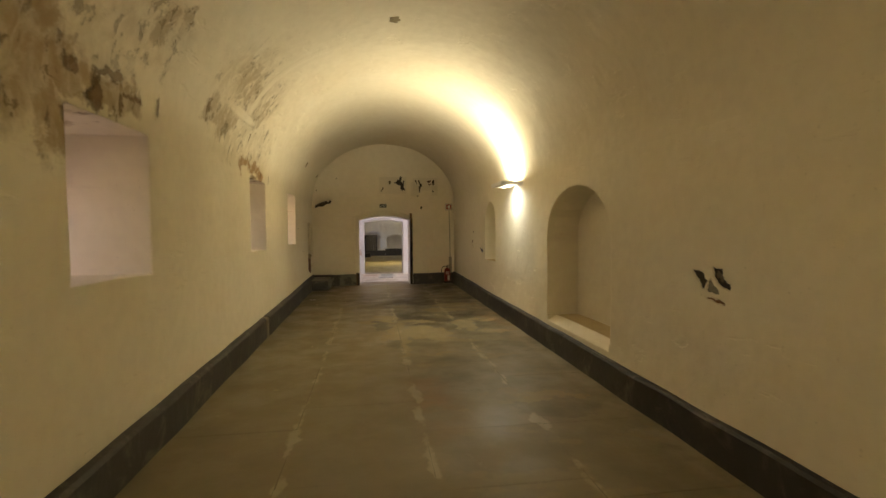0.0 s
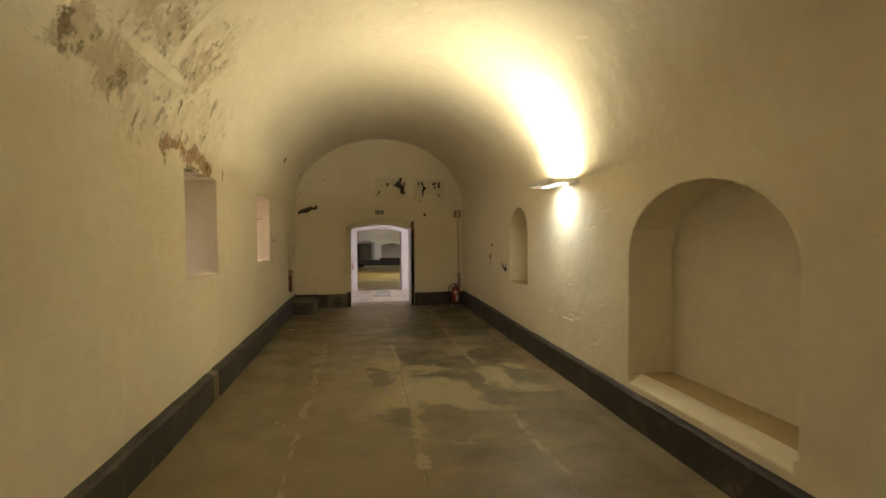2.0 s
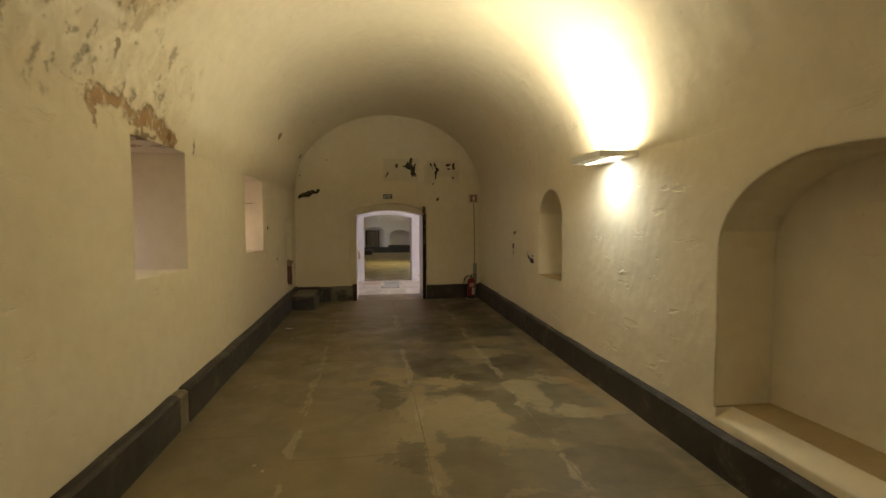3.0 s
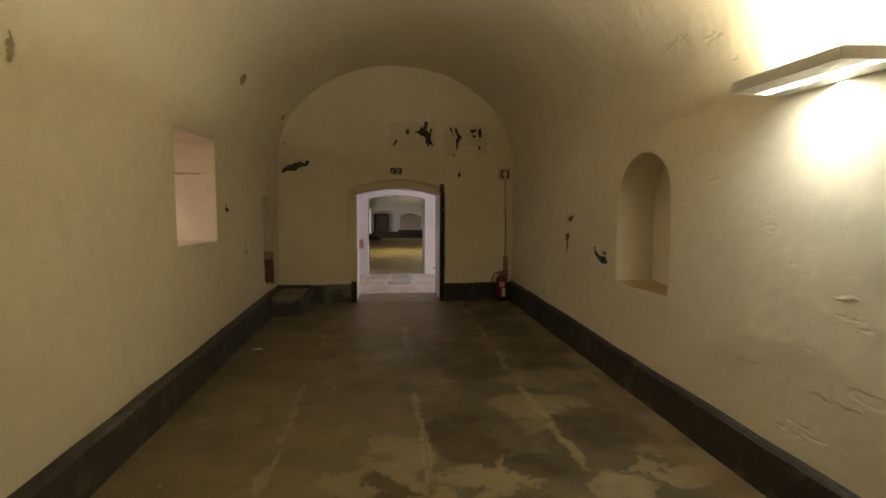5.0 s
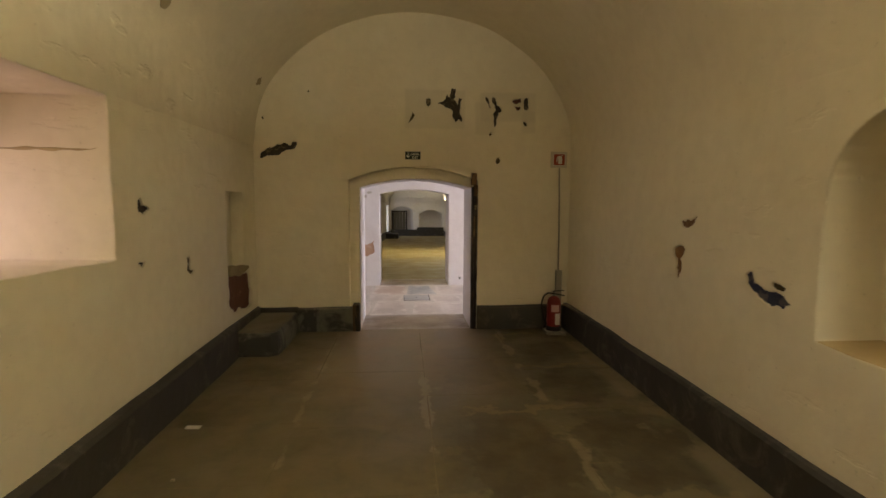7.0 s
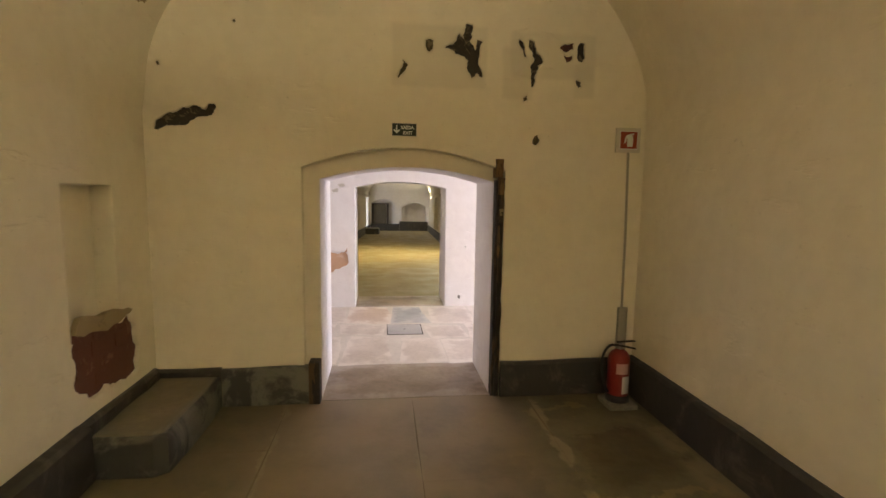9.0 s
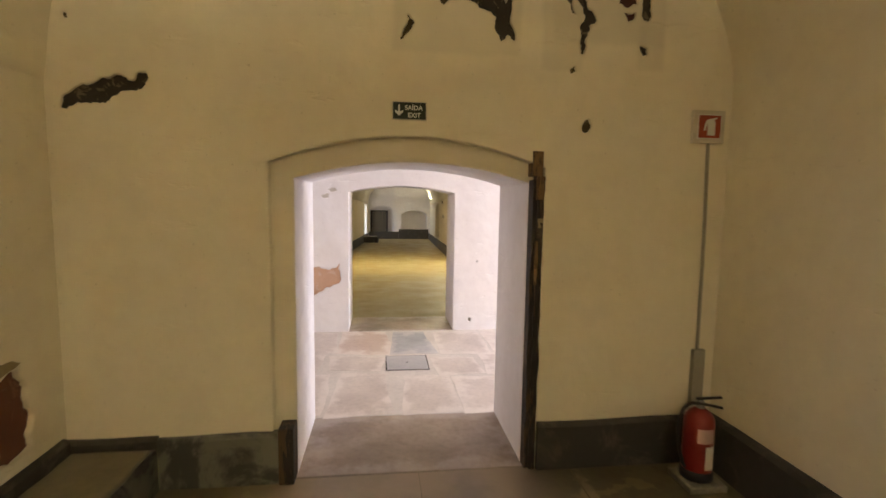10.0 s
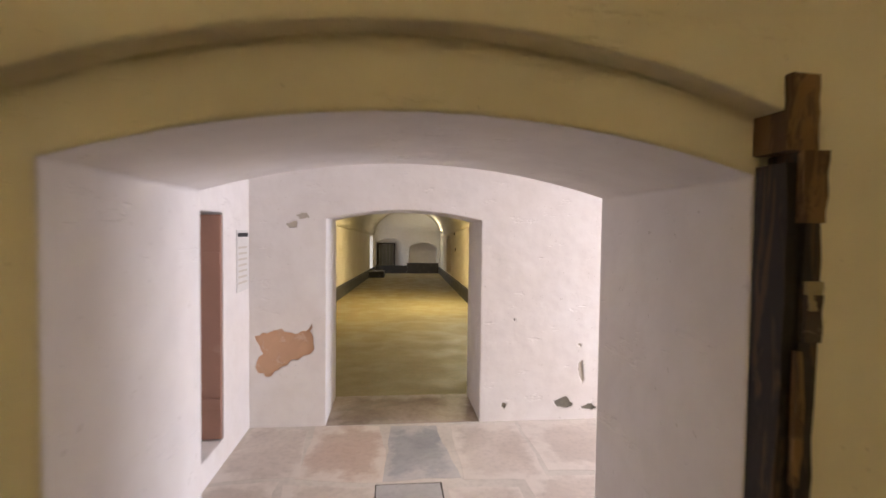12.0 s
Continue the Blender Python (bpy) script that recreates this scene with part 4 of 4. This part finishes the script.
def bar(a, b, w, h):
    a, b = Vector(a), Vector(b)
    bm = bmesh.new()
    m = Matrix.Translation((a + b) / 2) @ (b - a).to_track_quat("X", "Z").to_matrix().to_4x4() @ Matrix.Diagonal(((b - a).length, w, h, 1))
    r = bmesh.ops.create_cube(bm, size=1.0, matrix=m)
    bmesh.ops.bevel(bm, geom=list({e for v in r["verts"] for e in v.link_edges}), offset=min(w, h) * 0.3, segments=2, affect="EDGES")
    return bm


part("carry_handle", bar((-0.03, -0.01, 0.455), (0.12, -0.03, 0.425), 0.024, 0.012), RUBBER, ext)
part("squeeze_lever", bar((-0.035, -0.01, 0.478), (0.11, -0.03, 0.490), 0.022, 0.010), RUBBER, ext)


def tube(points, radius, steps=10):
    cu = bpy.data.curves.new("tube", "CURVE")
    cu.dimensions, cu.bevel_depth, cu.bevel_resolution, cu.resolution_u, cu.use_fill_caps = "3D", radius, 3, 8, True
    sp = cu.splines.new("BEZIER")
    sp.bezier_points.add(len(points) - 1)
    for bp, p in zip(sp.bezier_points, points):
        bp.co, bp.handle_left_type, bp.handle_right_type = p, "AUTO", "AUTO"
    tmp = new("tube", cu)
    bpy.context.view_layer.update()
    me = bpy.data.meshes.new_from_object(tmp.evaluated_get(bpy.context.evaluated_depsgraph_get()))
    bpy.data.objects.remove(tmp)
    bm = bmesh.new()
    bm.from_mesh(me)
    for f in bm.faces:
        f.smooth = True
    return bm


part("hose", tube([(-0.02, -0.01, 0.45), (-0.10, -0.03, 0.455), (-0.160, -0.05, 0.38), (-0.158, -0.05, 0.24), (-0.125, -0.05, 0.12), (-0.097, -0.03, 0.08)], 0.010), RUBBER, ext, "black rubber hose")


def curved_label(r, a0, a1, z0, z1):
    bm = bmesh.new()
    cols = [(r * math.cos(radians(a0 + (a1 - a0) * i / 8)), r * math.sin(radians(a0 + (a1 - a0) * i / 8))) for i in range(9)]
    out = [(x * 1.012, y * 1.012) for x, y in cols]
    return prism(cols + out[::-1], z0, z1, "z")


part("label", curved_label(0.0855, -128, -62, 0.235, 0.32), simple("faded_pink_label", (0.55, 0.36, 0.32), 0.6), ext, "faded printed label")
part("label", curved_label(0.0855, -95, -52, 0.075, 0.215), PAPER, ext, "white inspection label")

# conduit up to the sign
conduit = empty("cable_conduit", label="thin grey conduit running up the wall to a sign", category="conduit")
part("pipe", tube([(3.178, YE - 0.010, 0.74), (3.170, YE - 0.012, 1.4), (3.155, YE - 0.010, 2.03)], 0.010), CONDUIT, conduit)
part("cover", box(3.143, 3.221, YE - 0.035, YE, 0.29, 0.74, 0.006), CONDUIT, conduit, "flat grey cover")

fire_sign = empty("extinguisher_sign", label="red and white fire extinguisher sign on pale board", category="sign")
part("board", box(3.043, 3.248, YE - 0.022, YE, 2.02, 2.215, 0.004), SIGN_BACK, fire_sign)
part("border", box(3.071, 3.221, YE - 0.026, YE - 0.022, 2.045, 2.190), SIGN_WHITE, fire_sign)
part("panel", box(3.077, 3.215, YE - 0.030, YE - 0.026, 2.051, 2.184), SIGN_RED, fire_sign)
part("pictogram", prism([(3.131, 2.066), (3.179, 2.066), (3.179, 2.140), (3.169, 2.156), (3.189, 2.166), (3.183, 2.172), (3.153, 2.164), (3.125, 2.158), (3.111, 2.128), (3.107, 2.094), (3.117, 2.094), (3.123, 2.126), (3.131, 2.136)], YE - 0.034, YE - 0.030, "y"), SIGN_WHITE, fire_sign)

exit_sign = empty("exit_sign", label="dark green exit sign with white lettering and arrow", category="sign")
part("backing", box(1.248, 1.440, YE - 0.008, YE, 2.098, 2.198, 0.002), SIGN_BACK, exit_sign)
part("panel", box(1.253, 1.435, YE - 0.012, YE - 0.008, 2.103, 2.193), SIGN_GREEN, exit_sign)
part("arrow", prism([(1.281, 2.180), (1.281, 2.143), (1.263, 2.150), (1.263, 2.140), (1.286, 2.118), (1.309, 2.140), (1.309, 2.150), (1.291, 2.143), (1.291, 2.180)], YE - 0.0145, YE - 0.012, "y"), SIGN_WHITE, exit_sign)


def lettering(name, text, size, place, parent, mat):
    cu = bpy.data.curves.new(name, "FONT")
    cu.body, cu.size, cu.extrude, cu.offset, cu.space_character = text, size, 0.001, 0.0010, 1.02
    tmp = new(name, cu)
    bpy.context.view_layer.update()
    me = bpy.data.meshes.new_from_object(tmp.evaluated_get(bpy.context.evaluated_depsgraph_get()))
    bpy.data.objects.remove(tmp)
    me.transform(pose(*place, 90))
    me.materials.clear()
    me.materials.append(mat)
    ob = new(name, me)
    ob.parent = parent
    return ob


lettering("lettering", "SA\u00cdDA", 0.035, (1.318, YE - 0.0135, 2.152), exit_sign, SIGN_WHITE)
lettering("lettering", "EXIT", 0.035, (1.334, YE - 0.0135, 2.112), exit_sign, SIGN_WHITE)

# corner ledge, door post, jamb foot
ledge = empty("stone_ledge", label="low stone ledge with dusty top and charcoal sides", category="ledge")


def worn_block(outline, z0, z1, flare, seed, rings=7, wobble=0.012):
    """A block with an uneven outline, worn upper edge and sides that spread a little towards the floor."""
    line = ragged(outline, seed, 0.018, 3)
    mx, my = sum(p[0] for p in line) / len(line), sum(p[1] for p in line) / len(line)
    bm = bmesh.new()
    loops = []
    for i in range(rings + 1):
        k = i / rings
        z = z0 + (z1 - z0) * k
        grow = flare * (1 - k) - (0.014 if i == rings else 0)
        loop = []
        for x, y in line:
            d = Vector((x - mx, y - my, 0)).normalized()
            g = grow + wobble * noise.noise(Vector((x * 6, y * 6, z * 9 + seed)))
            loop.append(bm.verts.new((max(x + d.x * g, XL), min(y + d.y * g, YE), z + (0.006 * noise.noise(Vector((x * 5, y * 5, seed))) if i == rings else 0))))
        loops.append(loop)
    for a, b in zip(loops, loops[1:]):
        for i in range(len(line)):
            bm.faces.new((a[i - 1], a[i], b[i], b[i - 1]))
    bm.faces.new(loops[-1])
    bm.faces.new(loops[0][::-1])
    return bm


part("base", worn_block([(XL, 11.66), (-0.14, 11.655), (-0.075, 11.70), (-0.062, 12.1), (-0.055, YE), (XL, YE)], -0.01, 0.238, 0.018, 3), PATCHED_GREY, ledge)
part("top_slab", worn_block([(XL + 0.05, 11.69), (-0.15, 11.685), (-0.095, 11.725), (-0.082, 12.1), (-0.078, YE - 0.05), (XL + 0.05, YE - 0.05)], 0.228, 0.252, 0.0, 5, 2, 0.010), SILL_STONE, ledge, "dusty grey-brown top")
tagged(mesh_ob("jamb_foot", box(0.606, 0.692, YE - 0.05, YE + 0.12, -0.01, 0.335, 0.008), OLD_WOOD), "dark painted block at the foot of the doorway", "door jamb")
post = empty("door_post", label="old dark timber door post, split at its top", category="door post")


def rough_beam(x0, x1, y0, y1, z0, z1, seed, n=26):
    bm = bmesh.new()
    rings = []
    for i in range(n + 1):
        z = z0 + (z1 - z0) * i / n
        j = lambda k: 0.009 * noise.noise(Vector((seed + k * 3.1, z * 7, 0))) + 0.006 * noise.noise(Vector((seed + k * 5.3, z * 23, 4)))
        rings.append([bm.verts.new(p) for p in ((x0 + j(0), y0 + j(1), z), (x1 + j(2), y0 + j(3), z), (x1, y1, z), (x0, y1, z))])
    for a, b in zip(rings, rings[1:]):
        for i in range(4):
            bm.faces.new((a[i - 1], a[i], b[i], b[i - 1]))
    bm.faces.new(rings[0])
    bm.faces.new(rings[-1])
    return bm


part("timber", rough_beam(2.098, 2.136, YE - 0.02, YE + 0.074, 0.0, 1.80, 3), OLD_WOOD, post)
part("edge_strip", rough_beam(2.072, 2.098, YE - 0.006, YE + 0.074, 0.0, 1.78, 5), OLD_WOOD, post)
part("split_top", rough_beam(2.064, 2.128, YE - 0.014, YE + 0.074, 1.802, 1.945, 7, 6), RAW_TIMBER, post, "broken brown timber end")
part("latch_plate", rough_beam(2.100, 2.132, YE - 0.034, YE - 0.018, 1.44, 1.53, 9, 6), RUST, post, "rusted latch plate")
part("plaster_lump", rough_beam(2.102, 2.132, YE - 0.030, YE - 0.019, 1.50, 1.555, 15, 5), ROUGH_EDGE, post, "lump of old plaster")
part("worn_strip", rough_beam(2.092, 2.106, YE - 0.024, YE - 0.012, 1.16, 1.42, 17, 8), RAW_TIMBER, post, "bare brown strip of timber")
part("splinter", rough_beam(2.090, 2.135, YE - 0.028, YE - 0.010, 1.665, 1.800, 12, 8), RAW_TIMBER, post, "split brown timber face")

# scrap of paper
bm = bmesh.new()
vs = [[bm.verts.new((-0.30 + 0.10 * i / 4, 10.05 + 0.05 * j / 2, 0.004 + 0.006 * noise.noise(Vector((i, j * 1.3, 2.0))) ** 2 + 0.004 * (i == 0))) for j in range(3)] for i in range(5)]
for i in range(4):
    for j in range(2):
        bm.faces.new((vs[i][j], vs[i + 1][j], vs[i + 1][j + 1], vs[i][j + 1]))
paper = tagged(mesh_ob("paper_scrap", bm, PAPER), "small crumpled white paper scrap on the floor", "litter")
sol = paper.modifiers.new("thick", "SOLIDIFY")
sol.thickness = 0.002

CHIP = simple("plaster_chip", (0.40, 0.35, 0.26), 0.8)
for k, (px, py, w) in enumerate(((-0.116, 7.41, 0.014), (0.25, 5.79, 0.012), (0.32, 5.71, 0.010), (-0.087, 9.41, 0.013), (-0.044, 8.97, 0.009), (0.717, 8.81, 0.009))):
    line = ragged([(px - w, py - w * 0.5), (px + w, py - w * 0.7), (px + w * 0.7, py + w * 0.6), (px - w * 0.8, py + w * 0.5)], 200 + k, 0.15, 2)
    tagged(mesh_ob("plaster_chip", prism(line, 0.0, 0.008, "z"), CHIP), "small pale chip of plaster on the paving", "litter")

# ---- passage: things ----
shutter = empty("wooden_shutter", label="red-brown plank shutter folded back in its recess", category="shutter")
for i in range(3):
    part("plank", box(XP - 0.40 + i * 0.135, XP - 0.40 + i * 0.135 + 0.130, 15.17, 15.205, 0.19, 1.735, 0.004), RED_BROWN, shutter)
part("batten", box(XP - 0.40, XP + 0.003, 15.148, 15.169, 0.40, 0.48, 0.003), RED_BROWN, shutter)
part("batten", box(XP - 0.40, XP + 0.003, 15.148, 15.169, 1.40, 1.48, 0.003), RED_BROWN, shutter)
notice = empty("wall_notice", label="narrow white printed notice with dark heading", category="notice")
part("sheet", box(XP, XP + 0.008, 15.50, 15.78, 1.16, 1.63), PAPER, notice)
part("heading", box(XP + 0.008, XP + 0.010, 15.52, 15.76, 1.58, 1.61), RUBBER, notice, "dark heading bar")
for i in range(7):
    part("text_bar", box(XP + 0.008, XP + 0.010, 15.53, 15.74, 1.22 + i * 0.045, 1.235 + i * 0.045), SIGN_BACK, notice)

# ---- second hall: things ----
for ly, w, down in ((23.2, 74.0, 22.0), (36.3, 5.5, 2.0)):
    p = S(X2R, ly, 2.2)
    wall_lamp(pose(*p, 0, 0, 180), True)
    area("lamp_up", S(X2R - 0.11, ly, 2.234), S(X2R - 1.0, ly, 5), 0.40, 0.05, w, (1.0, 0.91, 0.66), 178)
    area("lamp_down", S(X2R - 0.15, ly, 2.194), S(X2R - 0.15, ly, 0), 0.5, 0.05, down, WARM)
far_ledge = empty("stone_ledge", label="low dark stone ledge against the far hall wall", category="ledge")
part("base", sheared(box(X2L + 0.05, 0.22, 34.2, 35.3, -0.01, 0.28, 0.01)), SKIRTING, far_ledge)
part("top_slab", sheared(box(X2L + 0.05, 0.20, 34.22, 35.28, 0.28, 0.30, 0.005)), SILL_STONE, far_ledge)
far_door = empty("far_door", label="dark timber door in the far arched opening", category="door")
for i in range(4):
    part("board", sheared(box(-0.27 + i * 0.19, -0.085 + i * 0.19, Y2E + 0.30, Y2E + 0.34, 0.01, 1.55, 0.004)), FAR_BOARDS, far_door)
part("frame_post", sheared(box(-0.41, -0.275, Y2E + 0.24, Y2E + 0.34, 0.01, 1.64, 0.006)), OLD_WOOD, far_door)
part("frame_post", sheared(box(0.495, 0.60, Y2E + 0.24, Y2E + 0.34, 0.01, 1.64, 0.006)), OLD_WOOD, far_door)
part("frame_head", sheared(box(-0.27, 0.49, Y2E + 0.24, Y2E + 0.34, 1.555, 1.64, 0.006)), OLD_WOOD, far_door)
for fy, fz in ((29.0, 1.93), (28.5, 1.37)):
    bm = sheared(box(X2R - 0.02, X2R + 0.01, fy - 0.09, fy + 0.09, fz - 0.05, fz + 0.05, 0.008))
    tagged(mesh_ob("wall_socket", bm, RUST), "small dark iron socket on the far hall wall", "wall fitting")

# ---- paving ----


def slab(parent, x0, x1, y0, y1, top, mat, rnd, thick=0.03, gap=0.003, skew=0.012, name="paving_slab"):
    """One stone: uneven outline, chamfered upper edge."""
    c = [(x0 + gap, y0 + gap), (x1 - gap, y0 + gap), (x1 - gap, y1 - gap), (x0 + gap, y1 - gap)]
    c = [(x + rnd.uniform(-skew, skew) * 0.4, y + rnd.uniform(-skew, skew) * 0.4) for x, y in c]
    line = ragged(c, rnd.random(), 0.034 if name == "flagstone" else 0.005, 3)
    bm = bmesh.new()
    mx, my = sum(p[0] for p in line) / len(line), sum(p[1] for p in line) / len(line)
    low = [bm.verts.new((x, y, top - thick)) for x, y in line]
    mid = [bm.verts.new((x, y, top - 0.0012)) for x, y in line]
    up = [bm.verts.new((mx + (x - mx) * 0.997, my + (y - my) * 0.997, top)) for x, y in line]
    for a, b in ((low, mid), (mid, up)):
        for i in range(len(line)):
            bm.faces.new((a[i - 1], a[i], b[i], b[i - 1]))
    bm.faces.new(up)
    return part(name, bm, mat, parent)


rnd = random.Random(5)
COLS = (XL + 0.04, 0.45, 1.42, 2.36, XR - 0.02)
for ci in range(4):
    y = YB + rnd.uniform(0.2, 0.9)
    ends = [YB]
    while y < YE - 0.5:
        ends.append(y)
        y += rnd.uniform(0.75, 1.35)
    if ci == 3:
        ends = [e for e in ends if e < 7.2] + [7.75, 8.6, 9.43, 10.2, 11.09, 11.9]
    ends.append(YE + 0.015)
    for y0, y1 in zip(ends, ends[1:]):
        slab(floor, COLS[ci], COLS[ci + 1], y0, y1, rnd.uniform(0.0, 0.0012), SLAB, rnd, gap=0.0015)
passage_floor = bpy.data.objects["passage_floor"]
FLAGS = [
    (0.16, 0.70, 14.93, 15.82, FLAG), (0.70, 1.27, 14.90, 15.82, FLAG_RED), (1.29, 1.76, 14.86, 15.82, FLAG_GREY), (1.78, 2.42, 14.80, 15.82, FLAG), (2.44, 3.3, 14.9, 15.82, FLAG),
    (0.16, 0.60, 14.40, 14.91, FLAG), (0.62, 1.21, 14.40, 14.88, FLAG), (1.67, 2.20, 14.22, 14.78, FLAG), (2.22, 3.0, 14.25, 14.88, FLAG),
    (0.16, 0.75, 13.43, 14.38, FLAG), (0.77, 1.30, 13.43, 14.38, FLAG), (1.33, 1.83, 13.43, 14.30, FLAG), (1.86, 2.60, 13.43, 14.20, FLAG), (2.62, 3.4, 13.43, 14.23, FLAG),
    (3.32, 4.0, 14.3, 15.82, FLAG), (3.42, 4.6, 13.43, 14.28, FLAG), (4.02, 4.9, 14.3, 15.82, FLAG), (4.62, 5.8, 13.43, 14.28, FLAG), (4.92, 6.98, 14.3, 15.82, FLAG), (5.82, 6.98, 13.43, 14.28, FLAG),
]
for x0, x1, y0, y1, mat in FLAGS:
    slab(passage_floor, x0, x1, y0, y1, rnd.uniform(0.0, 0.0015), mat, rnd, gap=0.016, skew=0.13, name="flagstone")
cover = empty("floor_cover", (1.44, 14.62, 0.0), label="grey stone inspection cover with a lifting hole", category="floor cover")
part("gap", box(-0.215, 0.215, -0.222, 0.222, -0.02, 0.0025), BARE, cover, "dark open joint")
slab(cover, -0.205, 0.205, -0.212, 0.212, 0.005, COVER_STONE, rnd, gap=0.002, skew=0.01, name="cover_stone")
part("lifting_hole", turned([(0.012, 0.0045), (0.012, 0.0065)], 10), RUBBER, cover)
